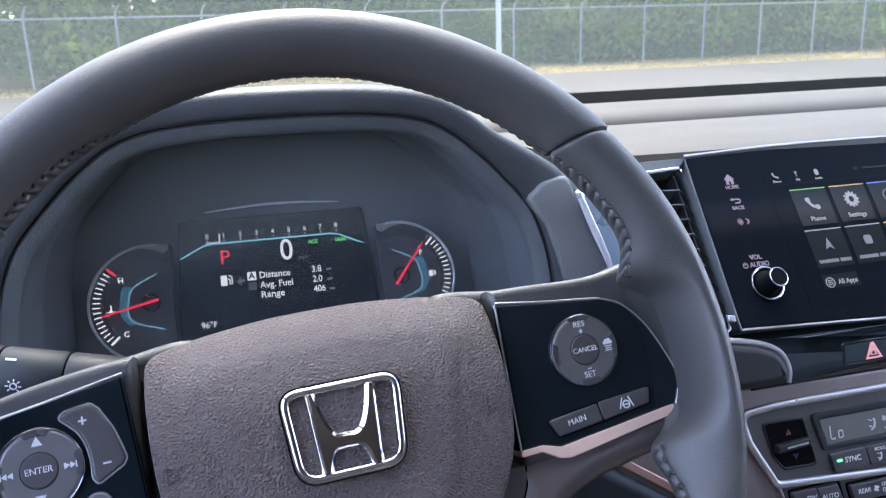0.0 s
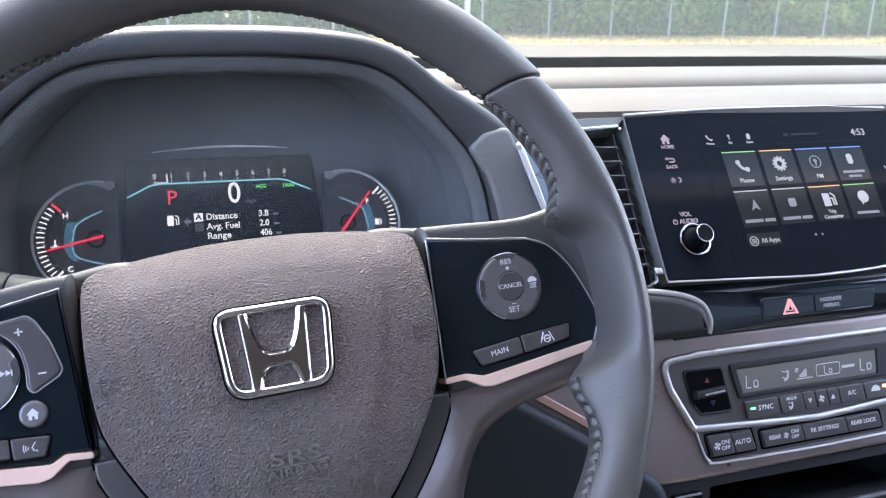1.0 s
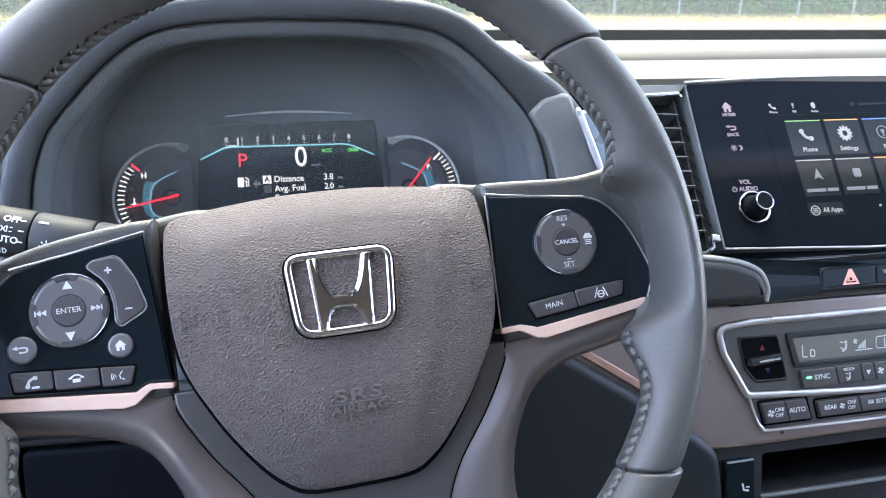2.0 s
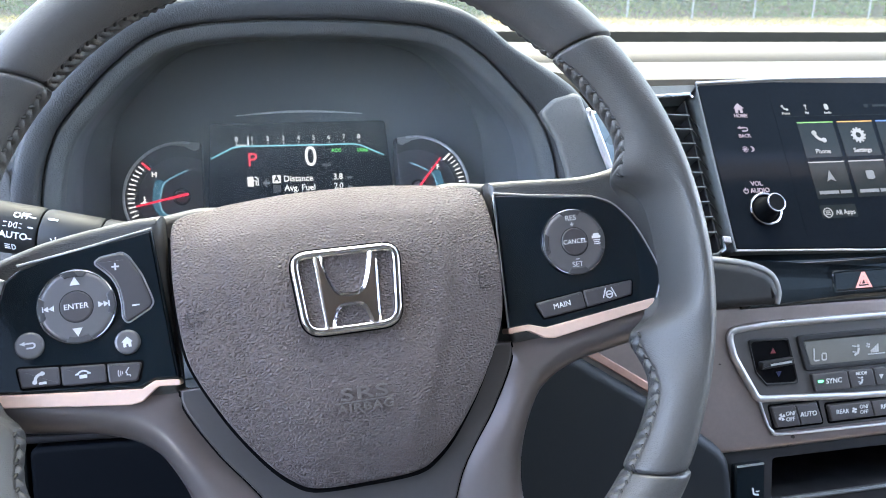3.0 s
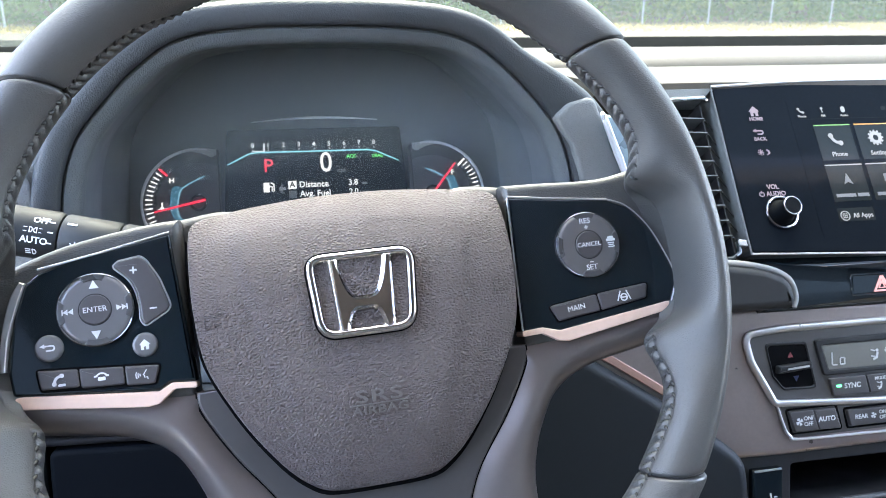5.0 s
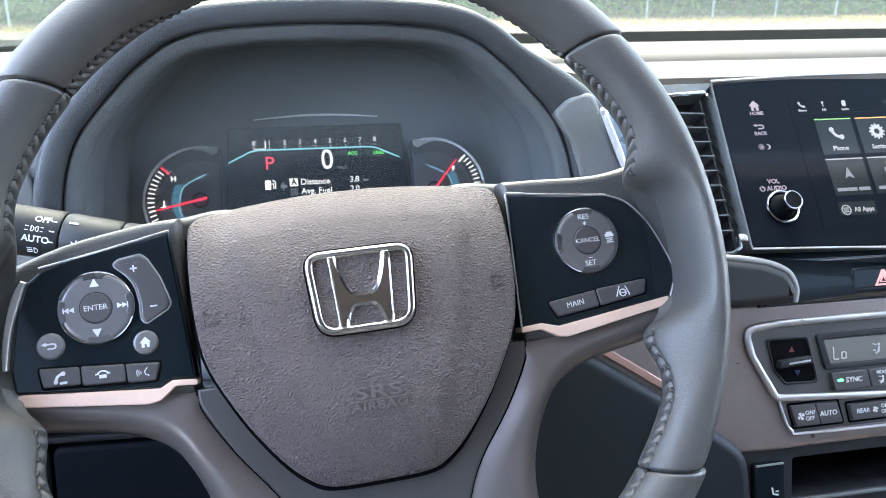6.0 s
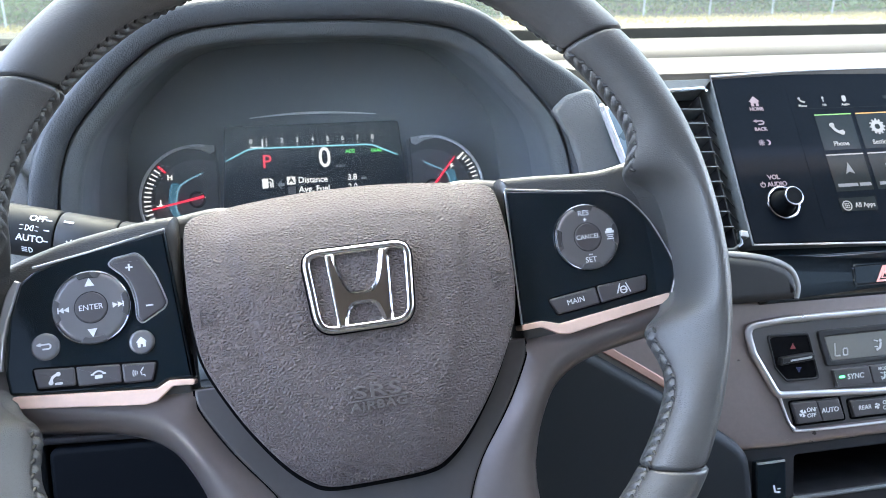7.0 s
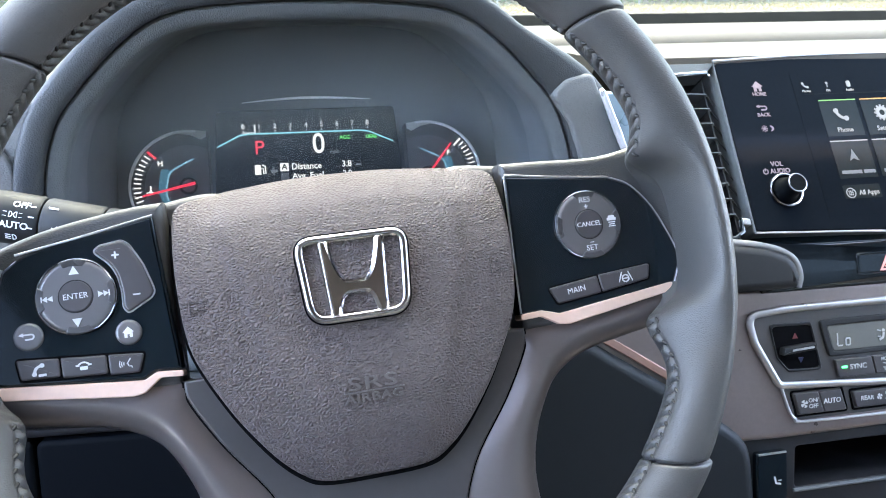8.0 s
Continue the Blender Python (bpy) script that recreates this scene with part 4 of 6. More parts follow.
for cx, cy, r, ic, sc in ((-0.1431, -0.0045, 0.0062, BACKARROW, 0.0042), (-0.1017, -0.0085, 0.0057, HOUSE, 0.0042)):
    part("round_key", slab(disc(r, cx, cy, 40), -0.019, -0.0170, 0.0012), DIAL, left)
    icon("key_mark", ic, cx, cy, -0.0169, WHITE, left, sc)
part("key_recess", slab(rounded([(-0.1485, -0.0241), (-0.0980, -0.0276), (-0.0950, -0.0176), (-0.1502, -0.0131)], 0.0022, 4), -0.019, -0.0183), GAPSHADE, left)
TOPB = lambda u: -0.0140 - (u + 0.1491) * 0.085
for u0, u1, ic, sc, last_one in ((-0.1491, -0.1318, HANDSET, 0.0038, -1), (-0.1312, -0.1122, DESKPHONE, 0.0036, 0), (-0.1116, -0.0961, VOICE, 0.0036, 1)):
    kp = [(u0 + (0.0012 if last_one < 0 else 0.0003), TOPB(u0) - 0.0090), (u1 - (0.0028 if last_one > 0 else -0.0002), TOPB(u1) - 0.0082), (u1, TOPB(u1)), (u0, TOPB(u0))]
    part("key", slab(rounded(kp, [0.0016, 0.0012, 0.0014, 0.0010], 3), -0.019, -0.0172, 0.0008), KEY, left)
    icon("key_mark", ic, (u0 + u1) / 2, (TOPB(u0) + TOPB(u1)) / 2 - 0.0043, -0.0170, WHITE, left, sc)
LS = [(-0.1606, -0.0244), (-0.0975, -0.0308), (-0.0917, -0.0277), (-0.0804, -0.0288), (-0.0804, -0.0316), (-0.0904, -0.0307), (-0.0980, -0.0366), (-0.1030, -0.0373), (-0.1560, -0.0306)]
part("trim_strip", slab(rounded(LS, 0.002, 3), -0.030, -0.0181, 0.0005), ROSE, wheel, "satin champagne trim strip")
part("edge_trim", tube([(-0.1455, 0.0322, -0.0188), (-0.12, 0.0365, -0.0188), (-0.0862, 0.0430, -0.0188)], 0.0006, n=6), SILVER, left)
SIDE = smooth_loop([(-0.1510, 0.0262), (-0.1543, 0.0180), (-0.1590, 0.0046), (-0.1612, -0.0070), (-0.1620, -0.0128)], 4, False) + smooth_loop([(-0.1640, -0.0128), (-0.1634, -0.0030), (-0.1612, 0.0085), (-0.1574, 0.0205), (-0.1530, 0.0272)], 4, False)
part("side_trim", slab(SIDE, -0.030, -0.0166, 0.0006), SILVER, wheel, "satin silver trim at the end of the panel")

# right control panel
RP = rounded([(0.0824, 0.0421), (0.0802, -0.0276), (0.0903, -0.0272), (0.0990, -0.0301), (0.1636, -0.0223), (0.1692, -0.0100), (0.1645, 0.0040), (0.1577, 0.0186), (0.1480, 0.0303), (0.1365, 0.0355)], [0.001, 0.001, 0.004, 0.004, 0.002, 0.006, 0.01, 0.01, 0.01, 0.008])
right = part("right_control_panel", slab(RP, -0.032, -0.0185, 0.0012), GLOSS, wheel, "glossy black control panel with grey keys")
RD = (0.1220, 0.0126)
part("dial", slab(disc(0.0172, *RD, n=56), -0.019, -0.0165, 0.0022), DIAL, right, "brushed grey round dial")
part("dial_edge", tube([(x, y, -0.0172) for x, y in disc(0.0171, *RD, n=48)], 0.0004, closed=True, n=8), DARKCHROME, right)
for mid in (0, 90, 180, 270):
    part("dial_tab", slab(arc(0.0170, mid - 21, mid + 21, 10, *RD) + arc(0.0140, mid + 17, mid - 17, 10, *RD), -0.018, -0.01615, 0.0005), TABMAT, right)
part("dial_groove", slab(disc(0.0076, *RD, n=40), -0.019, -0.0164), BLACK, right)
part("cancel_key", slab(disc(0.0072, *RD, n=40), -0.019, -0.0159, 0.0006), KEY, right)
lettering("key_text", "CANCEL", 0.0034, RD[0], RD[1], ZT, WHITE, right, 0.0)
lettering("key_text", "RES", 0.0040, RD[0] - 0.0005, RD[1] + 0.0125, ZD, WHITE, right, 0.0)
icon("key_mark", [rrect(1, 0.22, 0.01), rrect(0.22, 1, 0.01)], RD[0] - 0.0002, RD[1] + 0.0092, ZD, WHITE, right, 0.0020)
icon("key_mark", [rrect(1, 0.22, 0.01)], RD[0] + 0.0001, RD[1] - 0.0092, ZD, WHITE, right, 0.0020)
lettering("key_text", "SET", 0.0040, RD[0] - 0.0002, RD[1] - 0.0120, ZD, WHITE, right, 0.0)
icon("key_mark", CARSHAPE, RD[0] + 0.0122, RD[1] + 0.0, ZD, WHITE, right, 0.0040)
part("key_recess", slab(rounded([(0.0950, -0.0160), (0.1222, -0.0129), (0.1522, -0.0103), (0.1505, -0.0194), (0.1238, -0.0230), (0.0993, -0.0256)], [0.0022, 0.01, 0.0022, 0.0022, 0.01, 0.0022], 4), -0.019, -0.0183), GAPSHADE, right)
for poly in ([(0.0960, -0.0166), (0.1222, -0.0136), (0.1234, -0.0222), (0.1000, -0.0247)], [(0.1228, -0.0133), (0.1513, -0.0111), (0.1496, -0.0187), (0.1240, -0.0222)]):
    part("key", slab(rounded(poly, 0.0013, 3), -0.019, -0.0172, 0.0008), KEY, right)
lettering("key_text", "MAIN", 0.0040, 0.1102, -0.0192, -0.0170, WHITE, right, 0.0, turn=6)
icon("key_mark", LANES + [thick(arc(0.38, 0, 360, 20, 0, -0.15), 0.14), rrect(0.6, 0.14, 0.02, 0, -0.15)], 0.1370, -0.0163, -0.0170, WHITE, right, 0.0046)
RS = [(0.0800, -0.0272), (0.0910, -0.0267), (0.1000, -0.0294), (0.1640, -0.0218), (0.1595, -0.0270), (0.1041, -0.0355), (0.0990, -0.0346), (0.0904, -0.0298), (0.0797, -0.0302)]
part("trim_strip", slab(rounded(RS, 0.002, 3), -0.030, -0.0181, 0.0005), ROSE, wheel, "satin champagne trim strip")
part("edge_trim", tube([(0.0826, 0.0427, -0.0188), (0.105, 0.0394, -0.0188), (0.1365, 0.0358, -0.0188)], 0.0006, n=6), SILVER, right)
part("edge_trim", tube(smooth_loop([(0.1365, 0.0357, -0.0186), (0.1470, 0.0312, -0.0186), (0.1570, 0.0200, -0.0186), (0.1640, 0.0055, -0.0186), (0.1684, -0.0095, -0.0186), (0.1640, -0.0222, -0.0186)], 5, False), 0.0004, n=6), SILVER, right)
part("edge_trim", tube([(0.0822, 0.042, -0.0186), (0.0802, -0.027, -0.0186)], 0.0005, n=6), SILVER, right)

# lighting stalk
axis0, axis1 = Vector((-0.268, 0.128, 1.1200)), Vector((-0.098, 0.108, 1.086))
d = (axis1 - axis0).normalized()
zz = Vector((0.0, -0.94, 0.34))
zz = (zz - d * zz.dot(d)).normalized()
STALK_M = Matrix.Translation(axis0) @ Matrix((d, zz.cross(d), zz)).transposed().to_4x4()
stalk = thing("light_switch_stalk", STALK_M, "black stalk with a turning light switch", "stalk")
LEVER = material("black stalk plastic", (0.022, 0.024, 0.026), 0.55, vary=0.06, spec=0.22)
part("switch_knob", tube([(0.0, 0, 0), (0.002, 0, 0), (0.108, 0, 0), (0.1095, 0, 0)], [0.0125, 0.0142, 0.0142, 0.0134], n=36), LEVER, stalk)
part("fixed_ring", tube([(0.1105, 0, 0), (0.112, 0, 0), (0.1395, 0, 0), (0.141, 0, 0)], [0.0132, 0.0140, 0.0138, 0.0130], n=36), LEVER, stalk)
part("fog_lamp_ring", tube([(0.1420, 0, 0), (0.1435, 0, 0), (0.1685, 0, 0), (0.170, 0, 0)], [0.0130, 0.0138, 0.0136, 0.0126], n=36), LEVER, stalk)
part("lever_arm", tube([(0.1705, 0, 0), (0.176, 0, 0), (0.21, 0, -0.001)], [0.0118, 0.0102, 0.0085], n=28), LEVER, stalk)


def around(ob, radius=0.0143):
    """Bends flat lettering round the stalk."""
    for v in ob.data.vertices:
        a = v.co.y / radius
        v.co = Vector((v.co.x, (radius + v.co.z) * math.sin(a), (radius + v.co.z) * math.cos(a)))
    return ob


def stalk_text(body, size, x, y):
    ob = lettering("stalk_text", body, size, 0, 0, 0, WHITE, stalk, 0.02)
    for v in ob.data.vertices:
        v.co = Vector((v.co.x + x, v.co.y + y, v.co.z))
    return around(ob)


def stalk_icon(polys, x, y, s):
    ob = icon("stalk_mark", polys, 0, 0, 0, WHITE, stalk, s)
    for v in ob.data.vertices:
        v.co = Vector((v.co.x + x, v.co.y + y, v.co.z))
    return around(ob)


stalk_text("OFF", 0.0050, 0.1005, 0.0078)
stalk_icon([rrect(1, 0.25, 0.01)], 0.1065, 0.0076, 0.0028)
stalk_icon([thick(arc(0.4, -90, 90, 8, -0.5, 0) + [(-0.5, -0.4)], 0.12), thick(arc(0.4, 90, 270, 8, 0.5, 0) + [(0.5, 0.4)], 0.12), rrect(0.5, 0.1, 0.01, -1.1, 0.3), rrect(0.5, 0.1, 0.01, -1.1, -0.3), rrect(0.4, 0.1, 0.01, 1.0, 0.3), rrect(0.4, 0.1, 0.01, 1.0, -0.3)], 0.0975, 0.0018, 0.0038)
stalk_icon([rrect(1, 0.25, 0.01)], 0.1065, 0.0016, 0.0028)
stalk_text("AUTO", 0.0052, 0.0985, -0.0040)
stalk_icon([rrect(1, 0.25, 0.01)], 0.1065, -0.0044, 0.0028)
stalk_icon([thick(arc(0.45, -90, 90, 8, 0.1, 0) + [(0.1, -0.45)], 0.13), rrect(0.7, 0.12, 0.01, -0.5, 0.35), rrect(0.7, 0.12, 0.01, -0.5, 0), rrect(0.7, 0.12, 0.01, -0.5, -0.35)], 0.0975, -0.0112, 0.0040)
stalk_icon([rrect(1, 0.22, 0.01)], 0.1165, 0.0085, 0.0050)
stalk_icon([thick(arc(0.36, 0, 360, 16), 0.13)] + [thick([(0.55 * math.cos(a), 0.55 * math.sin(a)), (0.85 * math.cos(a), 0.85 * math.sin(a))], 0.13) for a in (radians(k * 45) for k in range(-1, 6))], 0.1200, -0.0050, 0.0044)
stalk_text("OFF", 0.0052, 0.1585, -0.0040)
stalk_icon([thick(arc(0.5, 90, 270, 8, 0.2, 0) + [(0.2, 0.5)], 0.13), rrect(0.6, 0.12, 0.01, 0.8, 0.3), rrect(0.6, 0.12, 0.01, 0.8, -0.3)], 0.1485, -0.0040, 0.0038)

# ---- instrument cluster ----
# Near-white non-metal: the bright sheen of chrome rim and arch is in the colour.
GAUGERIM = material("chrome gauge rim as pale sheen", (0.72, 0.72, 0.74), 0.35, vary=0.04)
GAUGEFACE = material("dark grey gauge face", (0.050, 0.050, 0.054), 0.45, vary=0.08)
GAUGEMID = material("grey gauge centre", (0.085, 0.084, 0.088), 0.45, vary=0.06)
NEEDLE = glowing("pointer red", (0.80, 0.03, 0.07), 0.040)
CLUSTER_M = plane_m(-0.0079, 0.3529, 1.0917, 26)
cluster = thing("instrument_cluster", CLUSTER_M, "lit instrument cluster with two gauges and a display", "instrument cluster")
part("panel", slab(rrect(0.40, 0.27, 0.10, 0.0, -0.020), -0.02, -0.004, 0.002), PANELMAT, cluster)
DISP = rounded([(-0.082, -0.072), (0.082, -0.072), (0.0765, 0.026), (-0.0765, 0.026)], 0.004)
display = part("display", slab(DISP, -0.003, 0.0, 0.0008), SCREEN_ON, cluster, "dark lit display with white and teal readings")
bm = bmesh.new()
tube([(-0.054 + 0.1096 * k / 16, 0.0298 + 0.0031 * math.sin(math.pi * k / 16), 0.009) for k in range(17)], [0.0003 + 0.0008 * math.sin(math.pi * k / 16) for k in range(17)], n=6, bm=bm)
part("arch_trim", bm, GAUGERIM, cluster, "thin bright arch above the display")
ZC = 0.0004
for k in range(9):
    lettering("digit", str(k), 0.0058, -0.0546 + k * 0.01332, 0.0113, ZC, G_WHITE, display, 0.01)
bars("tick_marks", [(-0.0546 + k * 0.01332, 0.0070, 0.0006, 0.0018) for k in range(9)], 0.0002, G_WHITE, display)
bars("tachometer_mark", [(-0.0448, 0.0095, 0.0011, 0.0072), (-0.0498, 0.0062, 0.011, 0.0006)], 0.0002, G_WHITE, display)
line = [(-0.0767, -0.0052), (-0.058, 0.0040), (-0.051, 0.0050), (0.046, 0.0046), (0.053, 0.0034), (0.0735, -0.0062)]
part("teal_line", tube([(x, y, 0.0004) for x, y in line], 0.0006, n=6), G_TEAL, display)
lettering("digit", "0", 0.0258, 0.0083, -0.0064, ZC, G_WHITE, display, 0.004, width=0.0102)
lettering("reading", "mph", 0.0048, 0.0215, -0.0134, ZC, G_GREY, display, 0.0)
lettering("reading", "P", 0.0170, -0.0420, -0.0076, ZC, G_RED, display, 0.0, width=0.0074)
lettering("reading", "ACC", 0.0042, 0.0312, -0.0010, ZC, G_GREEN, display, 0.02)
lettering("reading", "LKAS", 0.0042, 0.0546, -0.0012, ZC, G_GREEN, display, 0.02)
for y, word, w in ((-0.0252, "Distance", 0.0252), (-0.0335, "Avg. Fuel", 0.0269), (-0.0416, "Range", 0.0189)):
    lettering("reading", word, 0.0076, -0.0160 + w / 2, y, ZC, G_WHITE, display, 0.012, width=w)
for y, v, w in ((-0.0248, "3.8", 0.0080), (-0.0332, "2.0", 0.0080), (-0.0416, "406", 0.0098)):
    lettering("reading", v, 0.0076, 0.0272 + w / 2, y, ZC, G_WHITE, display, 0.012, width=w)
    bars("unit_bar", [(0.0415 + (w - 0.008) * 0.6, y - 0.001, 0.0045, 0.0018)], 0.0002, G_GREY, display)
bars("box_mark", [(-0.0222, -0.0250, 0.0072, 0.0070)], 0.0001, G_WHITE, display)
bars("box_mark", [(-0.0222, -0.0335, 0.0066, 0.0066)], 0.0001, G_DARK, display)
lettering("reading", "A", 0.0068, -0.0222, -0.0250, 0.0006, SCREEN_ON, display, 0.03)
icon("pump_sign", PUMP, -0.0432, -0.0265, ZC, G_WHITE, display, 0.0085)
icon("fade_mark", [arc(0.55, 115, 245, 12)], -0.0285, -0.0282, ZC, G_DARK, display, 0.0085)
icon("fade_mark", [[(-0.5, 0.12), (0.1, 0.12), (0.1, -0.12), (-0.5, -0.12)]], -0.0290, -0.0282, ZC + 0.0004, G_GREY, display, 0.0095)
lettering("reading", "96°F", 0.0068, -0.0592, -0.0615, ZC, G_WHITE, display, 0.01)


def gauge(sign):
    """Half-round gauge: face, paler middle, bright rim that widens to a wedge, ticks, blue line and pointer; sign: side of the display."""
    cx, cy, zf, r = sign * 0.100, -0.040, 0.0135, 0.0462

    def flip(pts):
        return [(cx - sign * x, cy + y) for x, y in pts]

    g = part("gauge", slab(flip(arc(r + 0.0012, 72, 288, 40) + [(0.0170, -0.046), (0.0170, 0.0455)]), -0.004, zf - 0.0009, 0.0006), GAUGEFACE, cluster, "dark gauge face with a bright arched rim")
    part("middle", slab(flip(arc(0.0345, 62, 298, 40)), -0.004, zf - 0.0004, 0.0003), GAUGEMID, g)
    part("rim", tube([(*p, zf) for p in flip(arc(r, 80, 262, 44))], [0.0013] * 22 + [0.0011] * 23, n=8), GAUGERIM, g)
    part("rim_wedge", slab(flip([(0.0155, 0.0458), (0.0155, 0.0410), (0.0115, 0.0388), (0.0030, 0.0430), (-0.0080, 0.0448), (-0.0080, 0.0464), (0.0040, 0.0472)]), -0.002, zf + 0.0008, 0.0006), SILVER, g)
    for k in range(17):
        a = radians(136 + k * 5.44)
        end = k in (0, 16)
        r0, r1 = (0.0345 if end else 0.0376), 0.0432
        p = thick(flip([(r0 * math.cos(a), r0 * math.sin(a)), (r1 * math.cos(a), r1 * math.sin(a))]), 0.0017 if end else 0.0010)
        part("tick", slab(p, zf, zf + 0.0003), G_RED if k == 0 and sign < 0 else G_WHITE, g)
    blue = [(0.0053, 0.0228), (-0.0128, 0.0133), (-0.0168, 0.0031), (-0.0176, -0.0066), (-0.0129, -0.0145), (0.0079, -0.0215)]
    part("blue_line", slab(thick(smooth_loop(flip(blue), 4, False), 0.0012), zf, zf + 0.0003), G_BLUE, g)
    part("blue_glow", slab(flip(smooth_loop(blue[1:5], 4, False) + smooth_loop([(-0.0165, -0.0170), (-0.0216, -0.0109), (-0.0240, -0.0026), (-0.0214, 0.0134), (-0.0165, 0.0150)], 4, False)), zf - 0.0003, zf), G_DIMBLUE, g)
    tail, tip = ((-0.0946, -0.0383), (-0.1363, -0.0470)) if sign < 0 else ((0.0943, -0.0478), (0.1220, -0.0141))
    part("needle", tube([(*tail, zf + 0.0035), (*tip, zf + 0.0025)], [0.0012, 0.0007], n=8), NEEDLE, g, "red pointer")
    part("needle_ring", tube([(x, y, zf + 0.0006) for x, y in disc(0.0062, sign * 0.1005, -0.040, 28)], 0.0011, closed=True, n=8), BLACK, g)
    return g


gl_, gr_ = gauge(-1), gauge(1)
lettering("gauge_text", "H", 0.0062, -0.1216, -0.0204, 0.0140, G_WHITE, gl_, 0.02)
lettering("gauge_text", "C", 0.0062, -0.1200, -0.0625, 0.0140, G_WHITE, gl_, 0.02)
icon("gauge_mark", [thick([(0, 0.6), (0, -0.3)], 0.2), disc(0.26, 0, -0.35, 10), thick([(-0.7, -0.5), (0.7, -0.5)], 0.12)], -0.1299, -0.0415, 0.0140, G_WHITE, gl_, 0.0050)
lettering("gauge_text", "F", 0.0062, 0.1193, -0.0223, 0.0140, G_WHITE, gr_, 0.02)
icon("gauge_mark", PUMP, 0.1267, -0.0411, 0.0140, G_WHITE, gr_, 0.0052)

# ---- centre display unit ----
FINMAT = material("dark vent fin", (0.026, 0.028, 0.031), 0.45, vary=0.06)
SLATMAT = material("grey vent slat", (0.075, 0.080, 0.086), 0.42, vary=0.06)
SCREEN_M = plane_m(0.3646, 0.1798, 1.1260, 37)
XC = 0.412 - 0.3646
unit = thing("centre_display", SCREEN_M, "glossy black touchscreen unit lit with app tiles", "touchscreen")
w2 = 0.1272
SB = [(XC - w2, -0.0860), (XC - 0.05, -0.0900), (XC, -0.0925), (XC + 0.06, -0.0915), (XC + w2, -0.0860), (XC + w2, 0.0475), (XC + 0.06, 0.0505), (XC, 0.0510), (XC - 0.06, 0.0503), (XC - w2, 0.0475)]
part("housing", slab(rounded(SB, [0.004, 0, 0, 0, 0.004, 0.004, 0, 0, 0, 0.004]), -0.03, -0.0012, 0.001), SOFT, unit)
panel = part("glass_panel", slab(rounded(inset(ccw(SB), 0.0012), [0.003, 0, 0, 0, 0.003, 0.003, 0, 0, 0, 0.003]), -0.004, 0.0, 0.0008), SCREENGLASS, unit, "glossy black touchscreen glass")
part("lower_trim", tube([(x, y - 0.0003, 0.0004) for x, y in smooth_loop(SB[:5], 5, False)], 0.0008, n=6), SILVER, unit, "thin bright line under the screen")
# A silver bead stands in for the pad lip's highlight above the screen.
part("upper_highlight", tube([(x, y + 0.0008, 0.0002) for x, y in smooth_loop(SB[:4:-1], 5, False)], 0.0012, n=6), SILVER, unit)
part("side_trim", tube([(XC - w2 - 0.0002, 0.0475, 0.0004), (XC - w2 - 0.0002, -0.087, 0.0004)], 0.0006, n=6), SLATMAT, unit)
ZS = 0.0003
sx = lambda X: X - 0.3646
icon("screen_sign", HOUSE, sx(0.3154), 0.0262, ZS, PINKPRINT, panel, 0.0072)
lettering("screen_text", "HOME", 0.0040, sx(0.3158), 0.0198, ZS, PINKPRINT, panel, 0.02)
icon("screen_sign", BACKARROW, sx(0.3152), 0.0085, ZS, PINKPRINT, panel, 0.0056)
lettering("screen_text", "BACK", 0.0040, sx(0.3150), 0.0030, ZS, PINKPRINT, panel, 0.02)
icon("screen_sign", SUNMOON, sx(0.3152), -0.0080, ZS, PINKPRINT, panel, 0.0052)
lettering("screen_text", "VOL", 0.0050, sx(0.3146), -0.0360, ZS, PINKPRINT, panel, 0.02)
lettering("screen_text", "AUDIO", 0.0050, sx(0.3160), -0.0415, ZS, PINKPRINT, panel, 0.02)
icon("screen_sign", [thick(arc(0.5, 120, 420, 16), 0.16), rrect(0.16, 0.6, 0.02, 0, 0.4)], sx(0.3045), -0.0414, ZS, PINKPRINT, panel, 0.0036)
KX, KY = sx(0.3163), -0.0563
part("knob_ring", tube([(KX + 0.0118 * math.cos(a), KY + 0.0118 * math.sin(a), 0.0012) for a in (k * math.tau / 40 for k in range(40))], 0.0010, closed=True, n=8), DARKCHROME, unit, "chrome ring round the volume knob")
part("knob", tube([(KX, KY, 0.0), (KX, KY, 0.002), (KX, KY, 0.004), (KX, KY, 0.0125), (KX, KY, 0.0145)], [0.0098, 0.0092, 0.0074, 0.0068, 0.0062], n=36), KNEEMAT, unit, "black volume knob")
part("knob_edge", tube([(KX + 0.0066 * math.cos(a), KY + 0.0066 * math.sin(a), 0.0142) for a in (k * math.tau / 36 for k in range(36))], 0.0006, closed=True, n=8), DARKCHROME, unit)

lit = part("lit_area", slab([(sx(0.345), -0.078), (sx(0.528), -0.078), (sx(0.528), 0.036), (sx(0.345), 0.036)], 0.0, 0.00015), SCREENGLASS, unit, "lit screen area with app tiles")
T0, TP, TW_, TH_ = -0.0023, 0.0351, 0.0314, 0.0296
TILES = [(0, 0, T_GREEN, RECEIVER, 0.0085, "Phone"), (1, 0, T_ORANGE, GEAR, 0.0066, "Settings"), (2, 0, T_BLUE, None, 0.006, "FM"), (3, 0, T_BLUE, None, 0.006, ""),
         (0, 1, T_GREY, None, 0.006, ""), (1, 1, T_GREY, None, 0.006, ""), (2, 1, T_ORANGE, PUMP, 0.011, "Trip\nComputer"), (3, 1, T_GREEN, None, 0.006, "")]
